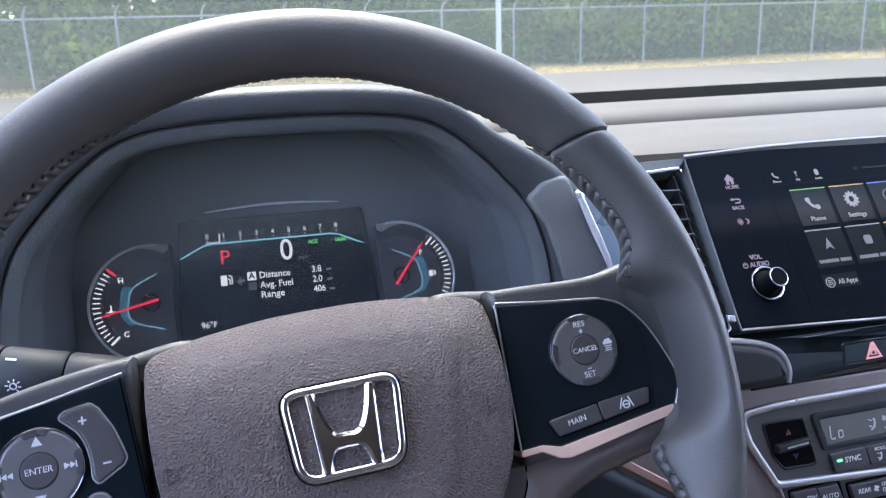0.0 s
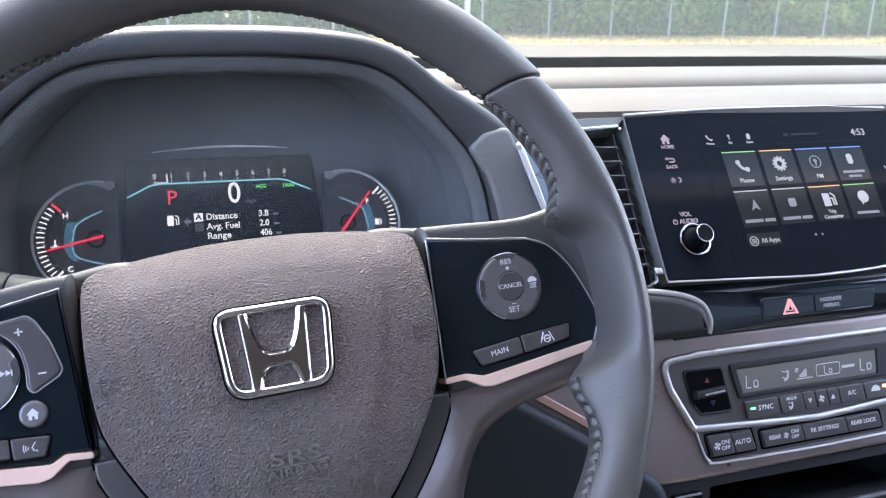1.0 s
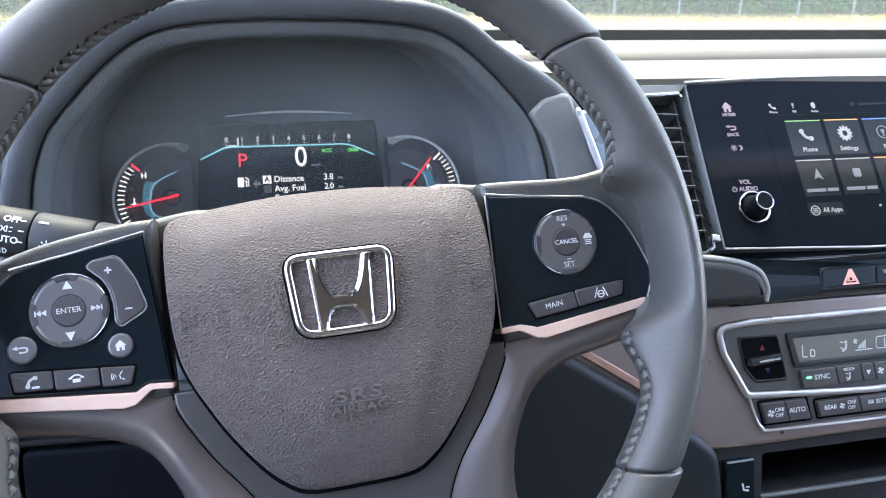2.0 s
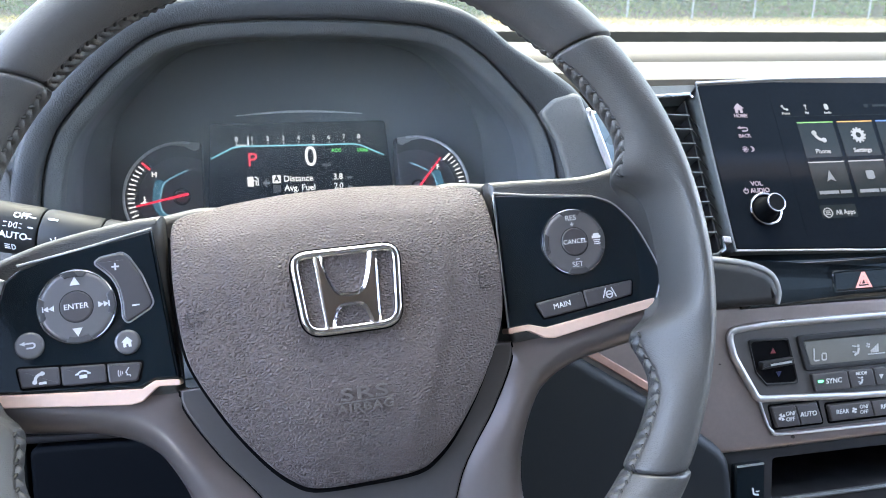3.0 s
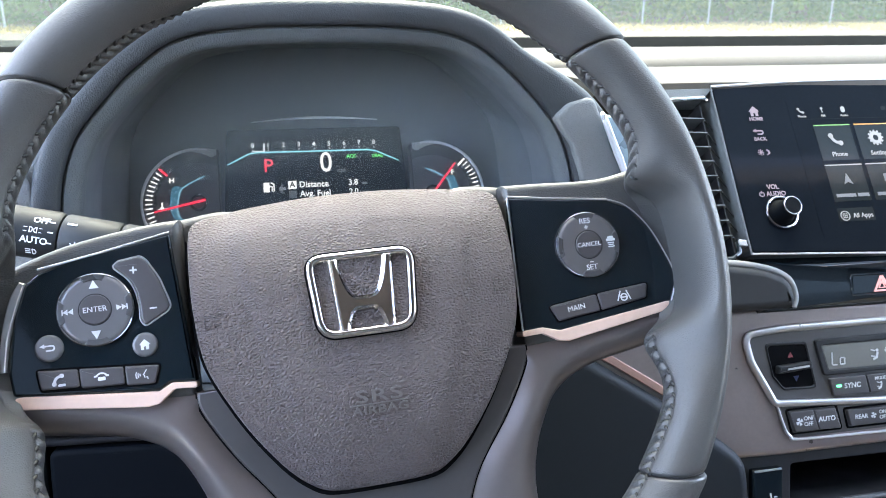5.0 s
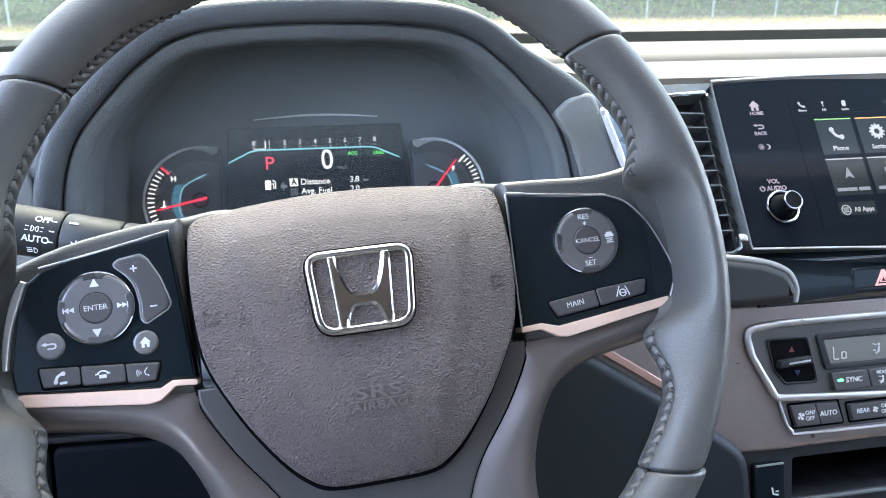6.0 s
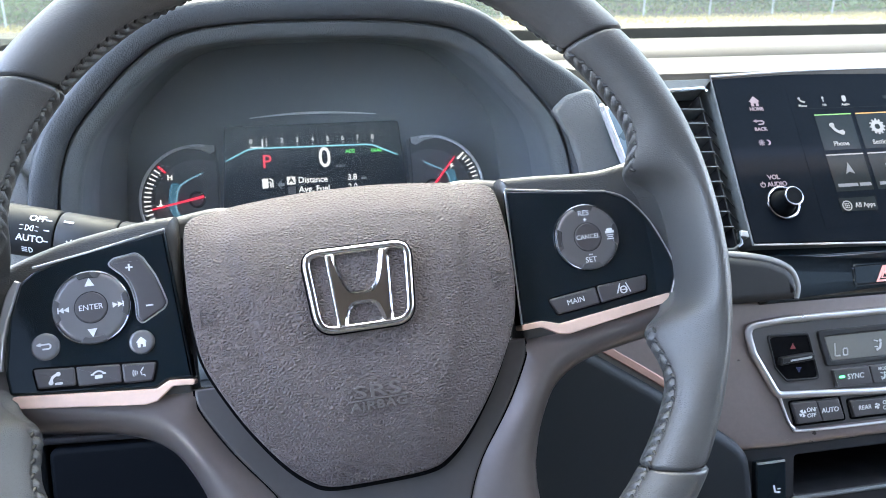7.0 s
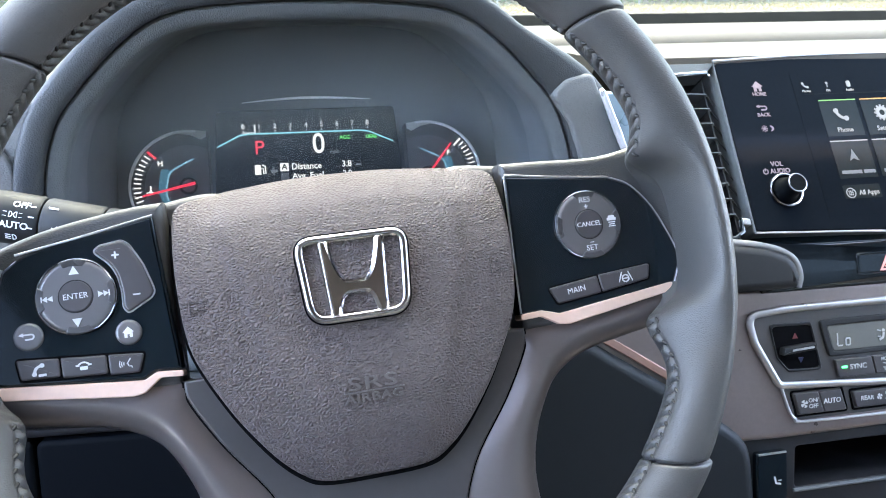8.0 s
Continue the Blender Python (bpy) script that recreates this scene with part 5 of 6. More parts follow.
for i, j, edge, ic, sc, word in TILES:
    x0, y1 = T0 + i * TP, 0.0128 - j * 0.0335
    part("tile", slab([(x0, y1 - TH_), (x0 + TW_, y1 - TH_), (x0 + TW_, y1), (x0, y1)], 0.0001, 0.0003), TILE, lit)
    bars("tile_edge", [(x0 + TW_ / 2, y1, TW_, 0.0009)], 0.0003, edge, lit)
    cx, cy = x0 + TW_ / 2, y1 - 0.0118
    if ic:
        icon("tile_sign", ic, cx, cy, 0.0005, S_WHITE, lit, sc)
    elif (i, j) == (2, 0):
        icon("tile_sign", [thick(arc(0.9, 0, 360, 24), 0.14), disc(0.3, 0, 0.15, 12), thick([(0, 0), (0, -0.6)], 0.2)], cx, cy, 0.0005, G_GREY, lit, 0.0058)
    elif (i, j) == (3, 0):
        icon("tile_sign", [rrect(0.8, 1.3, 0.38)], cx, cy + 0.001, 0.0005, S_WHITE, lit, 0.0070)
        bars("writing_bar", [(cx, y1 - 0.0222, 0.022, 0.0022), (cx, y1 - 0.0262, 0.013, 0.0020)], 0.0004, G_GREY, lit)
    elif (i, j) == (3, 1):
        icon("tile_sign", [disc(0.8, 0, 0.1, 24), [(-0.5, -0.4), (0.1, -0.5), (-0.4, -0.95)]], cx, cy, 0.0005, S_WHITE, lit, 0.0065)
        bars("writing_bar", [(cx, y1 - 0.0248, 0.022, 0.0022)], 0.0004, G_GREY, lit)
    elif i == 0:
        icon("tile_sign", [[(-0.7, -0.8), (0, 0.9), (0.7, -0.8), (0, -0.45)]], cx, cy, 0.0005, G_GREY, lit, 0.0052)
        bars("writing_bar", [(cx - 0.0048, y1 - 0.0248, 0.0165, 0.0026), (cx + 0.0098, y1 - 0.0248, 0.0095, 0.0026)], 0.0004, G_GREY, lit)
    else:
        icon("tile_sign", [rrect(1.2, 1.2, 0.3)], cx, cy, 0.0005, G_GREY, lit, 0.0058)
        bars("writing_bar", [(cx - 0.0048, y1 - 0.0248, 0.0165, 0.0026), (cx + 0.0098, y1 - 0.0248, 0.0095, 0.0026)], 0.0004, G_GREY, lit)
    if word and j == 0:
        lettering("tile_text", word, 0.0052, cx, y1 - 0.0247, 0.0005, S_WHITE, lit, 0.01)
    elif word:
        lettering("tile_text", word, 0.0044, cx, y1 - 0.0240, 0.0005, S_WHITE, lit, 0.01)
for X, ic, word in ((0.3550, RECEIVER, "Phone"), (0.3735, [disc(0.25, 0, 0.3, 8), thick([(0, 0.3), (0, -0.5)], 0.14)], "FM"), (0.3918, [rrect(0.8, 1.2, 0.35)], "Audio")):
    icon("bar_sign", ic, sx(X), 0.0260, 0.0004, S_WHITE, lit, 0.0042)
    lettering("bar_text", word, 0.0028, sx(X), 0.0209, 0.0004, S_WHITE, lit, 0.01)
bars("bar_line", [(sx(0.43), 0.0183, 0.155, 0.0004), (sx(0.447), 0.0262, 0.026, 0.0018), (sx(0.428), 0.0262, 0.004, 0.003)], 0.0002, TILE, lit)
lettering("clock_text", "4:53", 0.0085, sx(0.5020), 0.0258, 0.0004, S_WHITE, lit, 0.01)
part("all_apps_key", slab(rrect(0.0305, 0.0106, 0.001, 0.0124, -0.0608), 0.0001, 0.0003), TILE, lit)
icon("apps_sign", [thick(arc(0.9, 0, 360, 24), 0.16)] + [disc(0.13, x * 0.35, y * 0.35, 6) for x in (-1, 0, 1) for y in (-1, 0, 1)], 0.0027, -0.0616, 0.0005, S_WHITE, lit, 0.0040)
lettering("apps_text", "All Apps", 0.0052, 0.0176, -0.0618, 0.0005, S_WHITE, lit, 0.005, width=0.0166)
icon("page_dot", [disc(0.8, 0, 0, 12)], 0.0606, -0.0604, 0.0004, S_WHITE, lit, 0.0012)
icon("page_dot", [disc(0.8, 0, 0, 12)], 0.0670, -0.0605, 0.0004, G_GREY, lit, 0.0012)
icon("page_arrow", [thick([(-0.3, 1), (0.3, 0), (-0.1, -1)], 0.25)], sx(0.518), -0.012, 0.0004, G_GREY, lit, 0.006)

# ---- centre air vent ----
vent = thing("centre_vent", SCREEN_M, "black slatted air vent beside the touchscreen", "air vent")
VX0, VX1 = sx(0.228), sx(0.2760)
part("cavity", slab([(VX0 - 0.004, -0.094), (sx(0.2868), -0.094), (sx(0.2868), 0.044), (VX0 - 0.004, 0.044)], -0.05, -0.022), BLACK, vent)
part("top_trim", tube([(VX0, 0.0365, 0.0), (VX1 + 0.0005, 0.0385, 0.001), (VX1 + 0.003, 0.0372, -0.0005)], 0.0014, n=8), CHROME, vent, "thin chrome line above the vent")
part("top_frame", slab([(VX0, 0.0385), (VX1 + 0.003, 0.040), (sx(0.2868), 0.0475), (VX0, 0.047)], -0.02, -0.0008, 0.0008), SOFT, vent)
SLAT = [(-0.0035, -0.0006), (0.0035, -0.0002), (0.0035, 0.0006), (-0.0035, 0.0008)]
for k in range(9):
    y = 0.0220 - k * 0.0117
    bm = bmesh.new()
    loft(bm, [[(x, y + b + 0.0006 * i, -0.0065 + a * 2.2 - 0.0012 * i * i) for a, b in SLAT] for i, x in enumerate((VX0, (VX0 + VX1) / 2, VX1))])
    part("slat", bm, SLATMAT, vent)
    pts = [(VX1, y, -0.004), (VX1 + 0.004, y - 0.0016, -0.008), (sx(0.2865), y - 0.0065, -0.012)]
    part("fin", tube(pts, 0.0006, n=6), FINMAT, vent)
part("cheek", slab([(VX1 - 0.0006, -0.090), (VX1 + 0.0006, -0.090), (VX1 + 0.0006, 0.036), (VX1 - 0.0006, 0.036)], -0.04, -0.006), BLACK, vent)
part("lower_frame", tube([(VX0, -0.0880, -0.002), (VX1 - 0.006, -0.0880, -0.002), (VX1 + 0.001, -0.084, -0.002), (VX1 + 0.003, -0.074, -0.003)], 0.0016, n=8), GLOSS, vent)
part("thumb_wheel", slab(rounded([(VX1 + 0.0015, -0.0795), (VX1 + 0.0072, -0.0805), (VX1 + 0.0072, -0.0755), (VX1 + 0.0015, -0.0745)], 0.001), -0.006, 0.0005, 0.0008), SILVER, vent, "small bright thumb wheel")

# ---- glossy band with hazard switch ----
BAND_M = plane_m(0.412, 0.1200, 1.0300, 20)
band = thing("switch_band", BAND_M, "glossy black band with hazard switch below the touchscreen", "switch panel")
part("body", slab(rounded([(-0.125, -0.0178), (0.125, -0.0178), (0.125, 0.0240), (-0.125, 0.0250)], 0.004), -0.03, 0.0, 0.0145, 10), GLOSS, band)
part("switch_bezel", frame_slab(rounded([(-0.0485, -0.0072), (0.0560, -0.0072), (0.0605, 0.0088), (-0.0490, 0.0088)], 0.003, 3), rounded([(-0.0470, -0.0060), (0.0550, -0.0060), (0.0590, 0.0076), (-0.0478, 0.0076)], 0.0022, 3), -0.002, 0.0007, 0.0004), GLOSS, band)
for x0, x1 in ((-0.0470, -0.0005), (0.0005, 0.0585)):
    part("switch", slab(rounded([(x0, -0.0056), (x1 - 0.0015, -0.0056), (x1, 0.0072), (x0, 0.0072)], 0.001, 3), -0.002, 0.0005, 0.0004), GLOSS, band)
icon("hazard_sign", TRIANGLE, -0.0230, 0.0002, 0.0008, glowing("hazard red", (0.85, 0.42, 0.44), 0.03), band, 0.0098)
for word, y, w in (("PASSENGER", 0.0026, 0.0205), ("AIRBAG", -0.0019, 0.0160)):
    lettering("switch_text", word, 0.0042, 0.0156, y, 0.0008, DIMWHITE, band, 0.01, width=w)
PIPING = material("pale grey piping", (0.19, 0.185, 0.185), 0.5, vary=0.05)
pad = thing("trim_bolster", plane_m(0.28, 0.1200, 1.0300, 20), "soft black bolster with a grey rounded edge", "trim pad")
BP = [(-0.12, -0.0120), (0.0335, -0.0120), (0.0355, -0.0040), (0.0330, 0.0050), (0.0270, 0.0115), (0.0120, 0.0175), (-0.0190, 0.0228), (-0.12, 0.030)]
part("body", slab(rounded(BP, [0, 0.003, 0.004, 0.006, 0.008, 0.01, 0, 0]), -0.03, 0.0065, 0.006, 4), BLACK, pad)
part("edge", tube([(x, y, 0.0015) for x, y in smooth_loop([(0.0340, -0.0115), (0.0362, -0.0040), (0.0338, 0.0055), (0.0275, 0.0120), (0.0120, 0.0180), (-0.0190, 0.0233), (-0.08, 0.028)], 4, False)], 0.0028, n=10), PIPING, pad, "pale grey soft edge")

# ---- climate panel ----
CLIM_M = plane_m(0.3346, 0.0999, 0.9519, 17)
part("centre_stack_trim", slab(rounded([(-0.235, 0.085), (-0.235, -0.030), (-0.09, -0.0375), (-0.03, -0.0392), (0.24, -0.0385), (0.28, 0.066), (0.10, 0.0665), (-0.075, 0.0700)], [0, 0, 0.02, 0.02, 0.01, 0.006, 0.01, 0.01]), -0.05, -0.0012, 0.004, 4), TAUPE, dash, "taupe satin trim round the climate panel", m=CLIM_M)
clim = thing("climate_panel", CLIM_M, "grey climate control panel with keys and a display", "climate control")
MX = 2 * (0.412 - 0.3346)            # mirrored about the middle of the car
left_side = [(-0.0180, -0.0270), (-0.0268, -0.0190), (-0.0345, 0.0010), (-0.0525, 0.0330), (-0.0545, 0.0430), (-0.0490, 0.0515), (-0.0280, 0.0533)]
SHAPE = left_side + [(MX - x, y) for x, y in left_side[::-1]]
FRAMEMAT = material("dull silver frame", (0.42, 0.41, 0.41), 0.34, metal=0.85, vary=0.04)
FACE = material("dark grey climate face", (0.058, 0.053, 0.052), 0.42, vary=0.06)
part("face", slab(rounded(SHAPE, 0.004, 3), -0.02, -0.0004, 0.001), FACE, clim)
up_side = [(-0.0345, 0.0005), (-0.0520, 0.0318), (-0.0568, 0.0512), (-0.0280, 0.0536)]
UPL = rounded([(-0.0300, -0.0004)] + up_side[:] + [(MX - x, y) for x, y in up_side[::-1]] + [(MX + 0.0300, -0.0004), (MX - 0.048, -0.0052), (MX / 2, -0.0064), (0.048, -0.0052)], 0.0075, 6)
part("upper_frame", tube([(x, y, 0.0008) for x, y in UPL], 0.0026, closed=True, n=12, flat=0.9), FRAMEMAT, clim, "satin silver frame")
LOW = smooth_loop([(-0.0330, 0.0), (-0.0268, -0.0190), (-0.0225, -0.0252), (-0.0150, -0.0280), (0.05, -0.0292), (MX / 2, -0.0295), (MX - 0.05, -0.0292), (MX + 0.015, -0.0280), (MX + 0.0225, -0.0252), (MX + 0.0268, -0.0190), (MX + 0.0330, 0.0)], 5, False)
part("lower_frame", tube([(x, y, 0.0002) for x, y in LOW], 0.0011, n=8), SILVER, clim, "thin silver frame")
DIMRED, DIMBLUE = material("faded red print", (0.16, 0.02, 0.025), 0.5, vary=0.05), material("faded blue print", (0.012, 0.020, 0.075), 0.5, vary=0.05)
for mir in (False, True):
    f = (lambda p: [(MX - x, y) for x, y in p]) if mir else (lambda p: p)
    rec = [(-0.0386, 0.0418), (-0.0080, 0.0408), (-0.0010, 0.0095), (-0.0262, 0.0105), (-0.0340, 0.0200)]
    part("slider_well", frame_slab(rounded(f([(-0.0405, 0.0438), (-0.0068, 0.0428), (0.0010, 0.0078), (-0.0262, 0.0085), (-0.0350, 0.0190)]), 0.003, 3), rounded(f(rec), 0.003, 3), -0.001, 0.0008, 0.0006), BLACK, clim)
    # The floor is flat; a deep well's shade is put into its near-black.
    part("well_floor", slab(rounded(f(rec), 0.003, 3), -0.002, 0.0), GAPSHADE, clim)
    part("slider", slab(rounded(f([(-0.0330, 0.0215), (-0.0060, 0.0235), (-0.0055, 0.0285), (-0.0320, 0.0270)]), 0.001, 3), -0.001, 0.0050, 0.001), BLACK, clim)
    part("slider_bar", slab(f([(-0.0255, 0.0240), (-0.0085, 0.0250), (-0.0085, 0.0264), (-0.0255, 0.0253)]), 0.004, 0.0054), SILVER, clim)
    s = MX - 1 if mir else -1
    icon("warm_mark", TRI_U, *((MX + 0.0200, 0.0338) if mir else (-0.0200, 0.0338)), 0.0003, DIMRED, clim, 0.0044)
    icon("cool_mark", TRI_D, *((MX + 0.0160, 0.0165) if mir else (-0.0160, 0.0165)), 0.0003, DIMBLUE, clim, 0.0044)
lcd = part("lcd", slab(rounded([(0.0105, 0.0208), (0.1360, 0.0204), (0.1360, 0.0385), (0.0055, 0.0385)], 0.001, 2), -0.001, 0.0008), LCD, clim, "grey liquid crystal display")
part("lcd_bezel", frame_slab(rounded([(0.0060, 0.0165), (MX - 0.0060, 0.0165), (MX + 0.0010, 0.0435), (-0.0010, 0.0435)], 0.003, 3), rounded([(0.0100, 0.0203), (0.1366, 0.0200), (0.1366, 0.0391), (0.0050, 0.0391)], 0.001, 3), -0.001, 0.0016, 0.0008), BLACK, clim)
SEG = material("pale lcd segment", (0.50, 0.49, 0.48), 0.4, vary=0.03)
SEVEN_LO = [thick([(-0.55, 0.5), (-0.55, -0.42)], 0.10), thick([(-0.52, -0.46), (-0.12, -0.46)], 0.10), thick([(0.15, 0.02), (0.15, -0.46)], 0.10), thick([(0.52, 0.02), (0.52, -0.46)], 0.10), thick([(0.18, 0.04), (0.49, 0.04)], 0.10), thick([(0.18, -0.46), (0.49, -0.46)], 0.10)]
PERSON_AIR = [disc(0.16, 0.1, 0.45, 10), thick([(0.15, 0.25), (0.05, -0.25), (-0.35, -0.45)], 0.24), thick([(-0.6, 0.55), (-0.15, 0.4)], 0.12), thick([(-0.55, -0.1), (-0.2, -0.15)], 0.12)]
icon("lcd_text", SEVEN_LO, 0.0185, 0.0282, 0.0012, SEG, lcd, 0.0096)
icon("lcd_text", SEVEN_LO, 0.1256, 0.0284, 0.0012, SEG, lcd, 0.0096)
icon("lcd_text", SEVEN_LO, 0.0890, 0.0288, 0.0012, SEG, lcd, 0.0066)
icon("lcd_sign", PERSON_AIR, 0.0502, 0.0284, 0.0011, SEG, lcd, 0.0074)
icon("lcd_sign", [[(-0.1 + k * 0.26, -0.45), (0.1 + k * 0.26, -0.45), (0.1 + k * 0.26, -0.1 + k * 0.2), (-0.1 + k * 0.26, -0.18 + k * 0.2)] for k in range(4)] + [[(x * 0.5 - 0.45, y * 0.5 + 0.4) for x, y in p] for p in FAN] + [rrect(2.2, 0.10, 0.02, 0.6, -0.6)], 0.0625, 0.0288, 0.0011, SEG, lcd, 0.0068)
icon("lcd_sign", [thick(rrect(1.7, 0.68, 0.16) + [rrect(1.7, 0.68, 0.16)[0]], 0.045)], 0.0890, 0.0290, 0.0011, SEG, lcd, 0.0132)
bars("lcd_bar", [(0.1085, 0.0290, 0.0125, 0.0022)], 0.0009, SEG, lcd)


for x0, x1, y0, y1, lean in ((-0.0262, 0.0164, -0.0245, -0.0052, 0.0045), (0.0212, 0.1380, -0.0245, -0.0085, 0.003)):
    part("key_surround", frame_slab(rounded([(x0 + lean, y0), (x1 + lean, y0), (x1, y1), (x0, y1)], 0.0025, 3), rounded([(x0 + lean + 0.0014, y0 + 0.0014), (x1 + lean - 0.0014, y0 + 0.0014), (x1 - 0.0014, y1 - 0.0014), (x0 + 0.0014, y1 - 0.0014)], 0.0016, 3), -0.001, 0.0004, 0.0003), GAPSHADE, clim)


def clim_key(x0, x1, y0, y1, lean=0.003):
    return part("key", slab(rounded([(x0 + lean, y0), (x1 + lean, y0), (x1, y1), (x0, y1)], 0.0012, 3), -0.001, 0.0022, 0.0008), KEY, clim)


ROW = [0.0100, 0.0405, 0.0625, 0.0740, 0.0855, 0.0965, 0.1210, 0.1450]
for a, b in zip(ROW, ROW[1:]):
    clim_key(a, b - 0.0006, 0.0008, 0.0140)
ZK = 0.0024
part("sync_light", slab(rrect(0.0044, 0.0017, 0.0006, 0.0172, 0.0083), 0.002, 0.0026), G_LED, clim)
lettering("key_text", "SYNC", 0.0054, 0.0285, 0.0078, ZK, WHITE, clim, 0.01)
lettering("key_text", "MODE", 0.0034, 0.0520, 0.0112, ZK, WHITE, clim, 0.01)
icon("key_mark", PERSON_AIR, 0.0520, 0.0056, ZK, WHITE, clim, 0.0052)
icon("key_mark", TRI_D, 0.0692, 0.0074, ZK, WHITE, clim, 0.0038)
icon("key_mark", FAN, 0.0802, 0.0074, ZK, WHITE, clim, 0.0046)
icon("key_mark", TRI_U, 0.0912, 0.0074, ZK, WHITE, clim, 0.0038)
lettering("key_text", "A/C", 0.0050, 0.1095, 0.0080, ZK, WHITE, clim, 0.01)
icon("key_mark", [arc(0.9, 0, 180, 12)], 0.1330, 0.0065, ZK, WHITE, clim, 0.0050)
part("amber_light", slab(rrect(0.0035, 0.0022, 0.0006, 0.1415, 0.0095), 0.002, 0.0026), glowing("amber indicator", (0.9, 0.3, 0.08), 0.35), clim)
clim_key(-0.0240, -0.0046, -0.0225, -0.0070, 0.0045)
clim_key(-0.0040, 0.0138, -0.0225, -0.0075, 0.0045)
icon("key_mark", FAN, -0.0160, -0.0150, ZK, WHITE, clim, 0.0050)
for y, w in ((-0.0130, "ON/"), (-0.0172, "OFF")):
    lettering("key_text", w, 0.0042, -0.0088, y, ZK, WHITE, clim, 0.01)
lettering("key_text", "AUTO", 0.0050, 0.0064, -0.0148, ZK, WHITE, clim, 0.015)
for a, b in ((0.0235, 0.0596), (0.0602, 0.1012), (0.1018, 0.1350)):
    clim_key(a, b, -0.0222, -0.0105)
lettering("key_text", "REAR", 0.0046, 0.0350, -0.0160, ZK, WHITE, clim, 0.01)
icon("key_mark", FAN, 0.0452, -0.0160, ZK, WHITE, clim, 0.0040)
for y, w in ((-0.0140, "ON/"), (-0.0180, "OFF")):
    lettering("key_text", w, 0.0040, 0.0535, y, ZK, WHITE, clim, 0.01)
lettering("key_text", "RR SETTINGS", 0.0046, 0.0815, -0.0158, ZK, WHITE, clim, 0.01)
lettering("key_text", "REAR LOCK", 0.0046, 0.1190, -0.0158, ZK, WHITE, clim, 0.01)

# ---- lower console ----
low = thing("lower_console", CLIM_M, "black lower console with an open tray", "console")
part("face", frame_slab(rounded([(-0.070, -0.42), (0.24, -0.42), (0.24, -0.040), (-0.070, -0.038)], 0.004), rounded([(-0.0205, -0.0775), (0.175, -0.0775), (0.175, -0.0490), (-0.0185, -0.0475)], 0.003), -0.03, -0.006, 0.001), BLACK, low)
bm = slab([(-0.03, -0.085), (0.18, -0.085), (0.18, -0.04), (-0.03, -0.04)], -0.14, -0.12)
slab([(-0.03, -0.0805), (0.18, -0.0805), (0.18, -0.0785), (-0.03, -0.0785)], -0.13, -0.008, bm=bm)
slab([(-0.03, -0.0470), (0.18, -0.0470), (0.18, -0.0440), (-0.03, -0.0440)], -0.13, -0.008, bm=bm)
slab([(-0.0225, -0.080), (-0.0205, -0.080), (-0.0195, -0.045), (-0.0215, -0.045)], -0.13, -0.008, bm=bm)
slab([(0.1760, -0.080), (0.1780, -0.080), (0.1780, -0.045), (0.1760, -0.045)], -0.13, -0.008, bm=bm)
part("tray", bm, BLACK, low, "black open tray")
part("tray_lip", tube([(-0.0225, -0.0790, -0.005), (0.06, -0.0790, -0.004), (0.176, -0.0790, -0.005)], 0.0016, n=8), SOFT, low)
part("seat_heat_switch", slab(rounded([(-0.0545, -0.0900), (-0.0300, -0.0900), (-0.0285, -0.0475), (-0.0530, -0.0475)], 0.002), -0.01, -0.001, 0.0015), GLOSS, low, "black seat heater switch")
part("switch_edge", slab([(-0.0515, -0.0492), (-0.0300, -0.0490), (-0.0300, -0.0478), (-0.0515, -0.0480)], -0.002, -0.0002), SILVER, low)
icon("seat_mark", SEATSIGN, -0.0380, -0.0690, -0.0007, WHITE, low, 0.0060)


# ---- outside ----
def ground_material(name, a, b, scale, rough, gscale, gdepth):
    m = bpy.data.materials.new(name)
    m.use_nodes = True
    nt = m.node_tree
    bs = nt.nodes["Principled BSDF"]
    tc = nt.nodes.new("ShaderNodeTexCoord")
    n1, n2, mx, cr = nt.nodes.new("ShaderNodeTexNoise"), nt.nodes.new("ShaderNodeTexNoise"), nt.nodes.new("ShaderNodeMath"), nt.nodes.new("ShaderNodeValToRGB")
    n1.inputs["Scale"].default_value, n2.inputs["Scale"].default_value = scale, scale * 14
    n1.inputs["Detail"].default_value = n2.inputs["Detail"].default_value = 6
    for n in (n1, n2):
        nt.links.new(tc.outputs["Object"], n.inputs["Vector"])
    mx.operation = "MULTIPLY_ADD"
    mx.inputs[1].default_value = 0.5
    nt.links.new(n2.outputs[0], mx.inputs[0])
    nt.links.new(n1.outputs[0], mx.inputs[2])
    cr.color_ramp.elements[0].position, cr.color_ramp.elements[1].position = 0.5, 1.0
    cr.color_ramp.elements[0].color, cr.color_ramp.elements[1].color = (*a, 1), (*b, 1)
    nt.links.new(mx.outputs[0], cr.inputs[0])
    nt.links.new(cr.outputs[0], bs.inputs["Base Color"])
    bs.inputs["Roughness"].default_value = rough
    g, bump = nt.nodes.new("ShaderNodeTexNoise"), nt.nodes.new("ShaderNodeBump")
    g.inputs["Scale"].default_value = gscale
    bump.inputs["Distance"].default_value = gdepth
    nt.links.new(tc.outputs["Object"], g.inputs["Vector"])
    nt.links.new(g.outputs[0], bump.inputs["Height"])
    nt.links.new(bump.outputs[0], bs.inputs["Normal"])
    return m


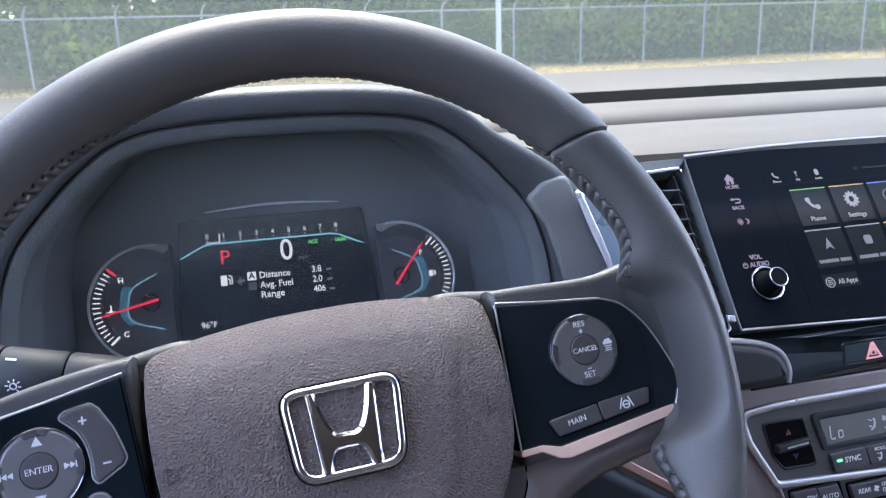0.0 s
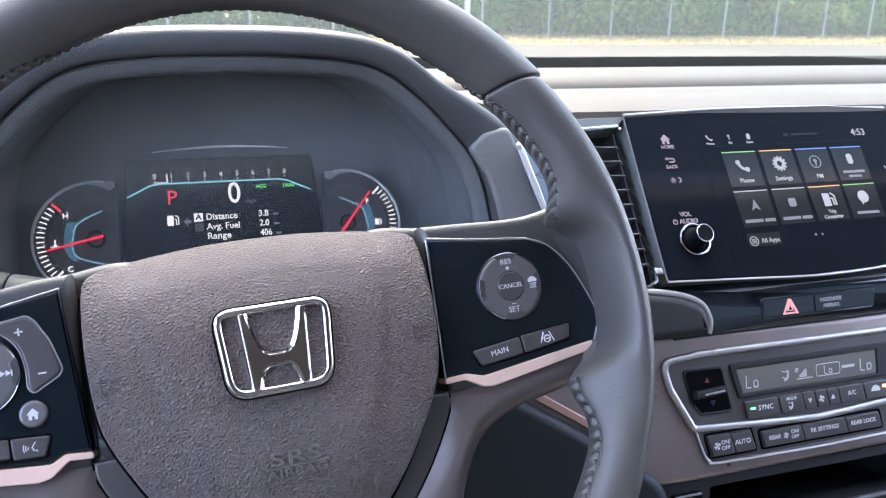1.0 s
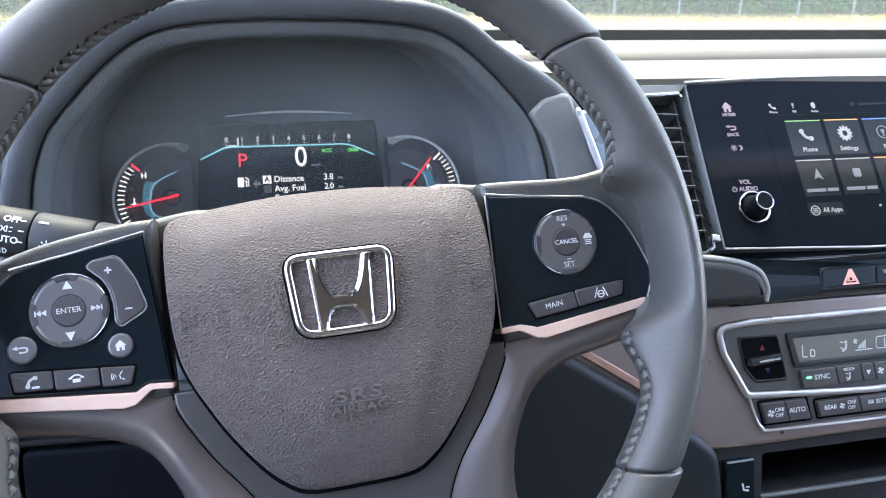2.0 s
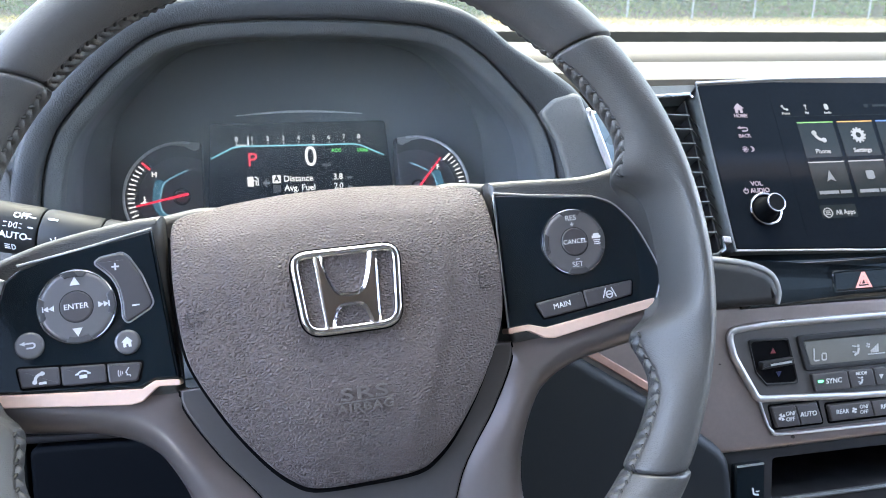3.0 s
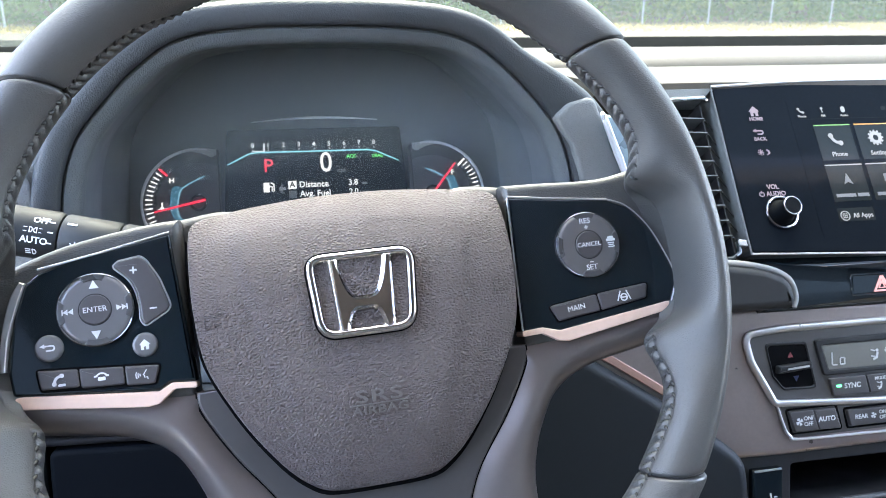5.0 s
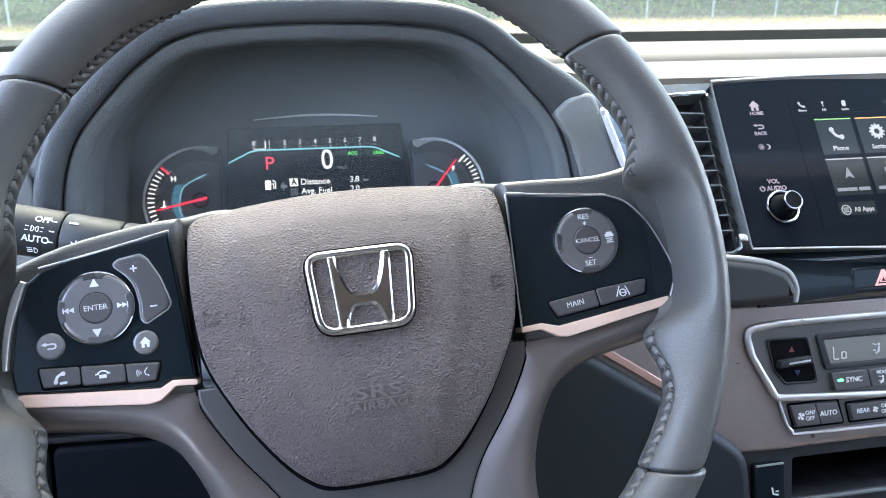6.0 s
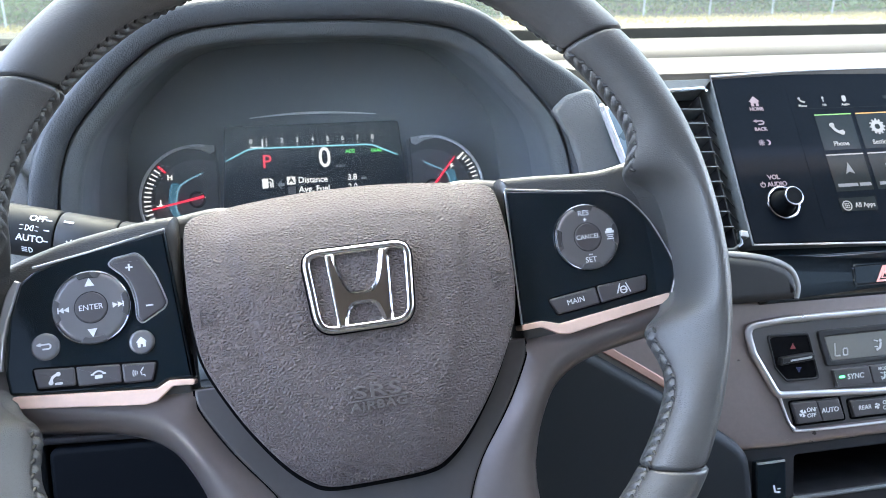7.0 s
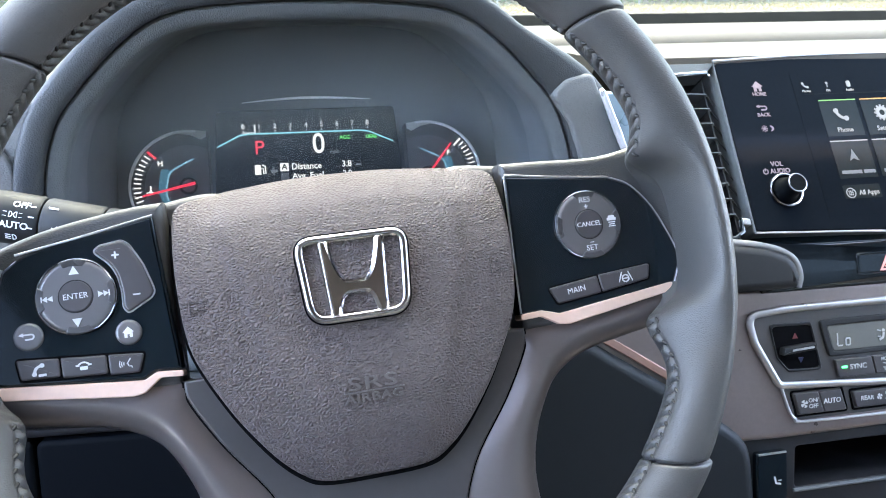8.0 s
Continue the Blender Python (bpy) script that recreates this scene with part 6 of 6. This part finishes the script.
DRY = ground_material("dry grass ground", (0.12, 0.084, 0.045), (0.215, 0.152, 0.08), 0.25, 0.9, 30, 0.02)
ASPHALT = ground_material("sun-bleached asphalt", (0.039, 0.031, 0.024), (0.061, 0.048, 0.037), 0.15, 0.85, 60, 0.006)
bm = bmesh.new()
N = 24
rows = [[(-400 + 800 * i / N, -300 + 900 * j / N, 0.0) for i in range(N + 1)] for j in range(N + 1)]
loft(bm, rows, closed=False)
tagged(finish("ground", bm, DRY, sharp=0), "dry yellowish grass ground beyond the car park", "ground", kind="structure")
edge = [(x, 22.6 + 0.25 * math.sin(x * 0.4) - 0.02 * x + 0.15 * math.sin(x * 1.7)) for x in np.linspace(-60, 70, 120)]
tagged(finish("pavement", slab([(-60, -60), (70, -60)] + edge[::-1], -0.05, 0.02), ASPHALT, sharp=30), "pale sun-bleached asphalt of the car park", "asphalt", kind="structure")

FENCE_MAT = material("galvanised steel", (0.34, 0.35, 0.33), 0.55, metal=0.3, vary=0.1, vscale=5)


def fence_y(x):
    return 26.6 + 0.075 * x


fence = thing("chain_link_fence", pose(0, 0, 0), "galvanised chain-link fence along the edge of the lot", "fence")
for k in range(-14, 20):
    x = 2.17 + (2.75 if k > 0 else 2.52) * k
    y = fence_y(x)
    bm = tube([(0, 0, 0), (0, 0, 2.06), (0.03, -0.04, 2.2), (0.10, -0.13, 2.33), (0.17, -0.2, 2.40)], [0.036, 0.036, 0.030, 0.024, 0.018], n=8)
    part("post", bm, FENCE_MAT, fence, m=pose(x, y, 0))
part("top_rail", tube([(x, fence_y(x), 2.05) for x in (-42, -20, 0, 20, 40, 62)], 0.026, n=8), FENCE_MAT, fence)
for dz, dy in ((2.22, -0.05), (2.30, -0.12), (2.38, -0.19)):
    part("barbed_strand", tube([(x, fence_y(x) + dy, dz) for x in (-42, -20, 0, 20, 40, 62)], 0.002, n=4), FENCE_MAT, fence)
verts, faces = [], []
for sgn in (1, -1):
    for k in range(0, 1080):
        x = -40 + k * 0.09
        x2 = x + sgn * 2.0
        y1, y2 = fence_y(x), fence_y(x2)
        i = len(verts)
        verts += [(x - 0.0014, y1, 0.04), (x + 0.0014, y1, 0.04), (x2 + 0.0014, y2, 2.04), (x2 - 0.0014, y2, 2.04)]
        faces.append((i, i + 1, i + 2, i + 3))
me = bpy.data.meshes.new("wire_mesh")
me.from_pydata(verts, [], faces)
wire = part("wire_mesh", me, FENCE_MAT, fence, sharp=0)
wire["kind"] = "stuff"

lamp = thing("lamp_post", pose(8.6, 23.9, 0), "white steel lamp post beside the fence", "lamp post")
part("pole", tube([(0, 0, 0), (0, 0, 4), (0, 0, 8)], [0.085, 0.075, 0.06], n=14), WHITE, lamp)
part("base", slab(disc(0.28, n=24), 0, 0.5, 0.03), ASPHALT, lamp)
part("lamp_arm", tube([(0, 0, 7.9), (0, -0.8, 8.1), (0, -1.6, 8.1)], 0.04, n=8), WHITE, lamp)
part("lamp_head", slab(rrect(0.35, 0.7, 0.05, 0, -1.8), 8.02, 8.16, 0.03), WHITE, lamp)


def leaf_material(name, a, b):
    m = bpy.data.materials.new(name)
    m.use_nodes = True
    nt = m.node_tree
    bs = nt.nodes["Principled BSDF"]
    geo = nt.nodes.new("ShaderNodeNewGeometry")
    mx = nt.nodes.new("ShaderNodeMix")
    mx.data_type = "RGBA"
    mx.inputs[6].default_value, mx.inputs[7].default_value = (*a, 1), (*b, 1)
    nt.links.new(geo.outputs["Random Per Island"], mx.inputs[0])
    nt.links.new(mx.outputs[2], bs.inputs["Base Color"])
    bs.inputs["Roughness"].default_value = 0.85
    bs.inputs["Specular IOR Level"].default_value = 0.15
    thin, mixs = nt.nodes.new("ShaderNodeBsdfTranslucent"), nt.nodes.new("ShaderNodeMixShader")
    glow = nt.nodes.new("ShaderNodeVectorMath")
    glow.operation = "MULTIPLY"
    glow.inputs[1].default_value = (1.7, 2.0, 1.3)
    mixs.inputs[0].default_value = 0.6
    nt.links.new(mx.outputs[2], glow.inputs[0])
    nt.links.new(glow.outputs[0], thin.inputs[0])
    nt.links.new(bs.outputs[0], mixs.inputs[1])
    nt.links.new(thin.outputs[0], mixs.inputs[2])
    nt.links.new(mixs.outputs[0], nt.nodes["Material Output"].inputs[0])
    return m


LEAF = leaf_material("tree leaves", (0.048, 0.098, 0.033), (0.098, 0.165, 0.055))
LEAF_LIGHT = leaf_material("young leaves", (0.09, 0.13, 0.04), (0.2, 0.23, 0.07))
BARK = material("rough bark", (0.12, 0.095, 0.07), 0.9, vary=0.3, vscale=6, grain="noise", gscale=40, gdepth=0.02)
rng = np.random.default_rng(4)


def leaf_cloud(centres, radii, count, size):
    """Leaves as bent diamonds scattered round clump centres."""
    pick = rng.integers(0, len(centres), count)
    d = rng.normal(size=(count, 3))
    d /= np.linalg.norm(d, axis=1)[:, None]
    c = centres[pick] + d * (radii[pick] * rng.random(count) ** 0.4)[:, None] * np.array([1, 1, 0.75])
    a = rng.normal(size=(count, 3))
    a /= np.linalg.norm(a, axis=1)[:, None]
    b = np.cross(a, rng.normal(size=(count, 3)))
    b /= np.linalg.norm(b, axis=1)[:, None]
    s = size * (0.6 + 0.8 * rng.random(count))[:, None]
    n = np.cross(a, b)
    v = np.stack([c - a * s, c + b * s * 0.55 + n * s * 0.15, c + a * s, c - b * s * 0.55 + n * s * 0.15], 1).reshape(-1, 3)
    f = np.arange(count * 4).reshape(-1, 4)
    me = bpy.data.meshes.new("crown")
    me.from_pydata(v.tolist(), [], f.tolist())
    return me


def tree(h, spread, count, leaf):
    t = thing("tree", pose(0, 0, 0), "leafy green broadleaf tree behind the fence", "tree", "trees behind the fence")
    bm = bmesh.new()
    tube([(0, 0, -0.05), (0.05, 0, h * 0.2), (-0.05, 0.08, h * 0.45), (0.08, 0, h * 0.75)], [0.22, 0.17, 0.12, 0.05], bm=bm, n=9)
    cent = []
    for k in range(16):
        a, z = rng.random() * math.tau, h * (0.12 + 0.72 * rng.random())
        r = spread * (0.45 + 0.5 * rng.random()) * (1.1 - 0.55 * z / h)
        e = (r * math.cos(a), r * math.sin(a), z + 0.14 * h)
        tube([(0, 0, z * 0.8), (e[0] * 0.5, e[1] * 0.5, z + 0.04 * h), e], [0.07, 0.05, 0.02], bm=bm, n=6)
        cent.append(e)
    for k in range(26):
        a, z = rng.random() * math.tau, h * (0.08 + 0.9 * rng.random())
        r = spread * rng.random() * (1.15 - 0.7 * z / h)
        cent.append((r * math.cos(a), r * math.sin(a), z))
    part("trunk", bm, BARK, t)
    cent = np.array(cent)
    part("crown", leaf_cloud(cent, spread * (0.28 + 0.22 * rng.random(len(cent))), count, 0.16), leaf, t, sharp=0)
    return t


base_trees = [tree(9.0, 3.4, 5200, LEAF), tree(11.0, 4.0, 6000, LEAF), tree(7.5, 3.0, 4600, LEAF), tree(5.0, 2.6, 4200, LEAF_LIGHT)]
spots = []
for k in range(26):
    x = -22 + k * 2.9 + rng.uniform(-0.9, 0.9)
    spots.append((x, fence_y(x) + 4.0 + rng.uniform(0, 2.5), int(rng.integers(0, 3))))
for k in range(14):
    x = -30 + k * 6.2 + rng.uniform(-1.5, 1.5)
    spots.append((x, fence_y(x) + 9.5 + rng.uniform(0, 3), int(rng.integers(0, 2))))
for x in (14.2, 18.4, 27.0, -4.0):
    spots.append((x, fence_y(x) + 2.6, 3))
used = set()
for x, y, k in spots:
    m = pose(x, y, 0, 0, 0, float(rng.uniform(0, 360)))
    if k in used:
        copy_thing(base_trees[k], m)
    else:
        base_trees[k].matrix_basis = m
        used.add(k)
xs = rng.uniform(-28, 56, 900)
cent = np.stack([xs, fence_y(xs) + 1.2 + rng.uniform(0, 2.5, 900), rng.uniform(0.1, 2.2, 900)], 1)
tagged(finish("undergrowth", leaf_cloud(cent, rng.uniform(0.4, 0.9, 900), 26000, 0.12), LEAF, sharp=0), "dense green undergrowth behind the fence", "undergrowth", kind="stuff")
xs = rng.uniform(-60, 90, 1500)
cent = np.stack([xs, 44 + rng.uniform(0, 6, 1500), rng.uniform(0, 15, 1500)], 1)
tagged(finish("far_woods", leaf_cloud(cent, rng.uniform(1.0, 2.2, 1500), 90000, 0.55), LEAF, sharp=0), "dense green woods far behind the fence", "woods", kind="stuff")
n = 9000
gx = rng.uniform(-25, 50, n)
gy = 22.7 - 0.02 * gx + rng.uniform(0, 1, n) ** 1.2 * (fence_y(gx) + 0.8 - 22.7)
gh, ga = rng.uniform(0.03, 0.10, n), rng.uniform(0, math.tau, n)
v = np.stack([np.stack([gx - 0.03 * np.cos(ga), gy - 0.03 * np.sin(ga), 0 * gx], 1), np.stack([gx + 0.03 * np.cos(ga), gy + 0.03 * np.sin(ga), 0 * gx], 1), np.stack([gx + rng.normal(0, 0.05, n), gy + rng.normal(0, 0.05, n), gh], 1)], 1).reshape(-1, 3)
me = bpy.data.meshes.new("dry_grass")
me.from_pydata(v.tolist(), [], np.arange(n * 3).reshape(-1, 3).tolist())
tagged(finish("dry_grass", me, leaf_material("dry grass", (0.22, 0.15, 0.08), (0.30, 0.22, 0.12)), sharp=0), "tufts of dry yellow grass along the fence", "grass", kind="stuff")
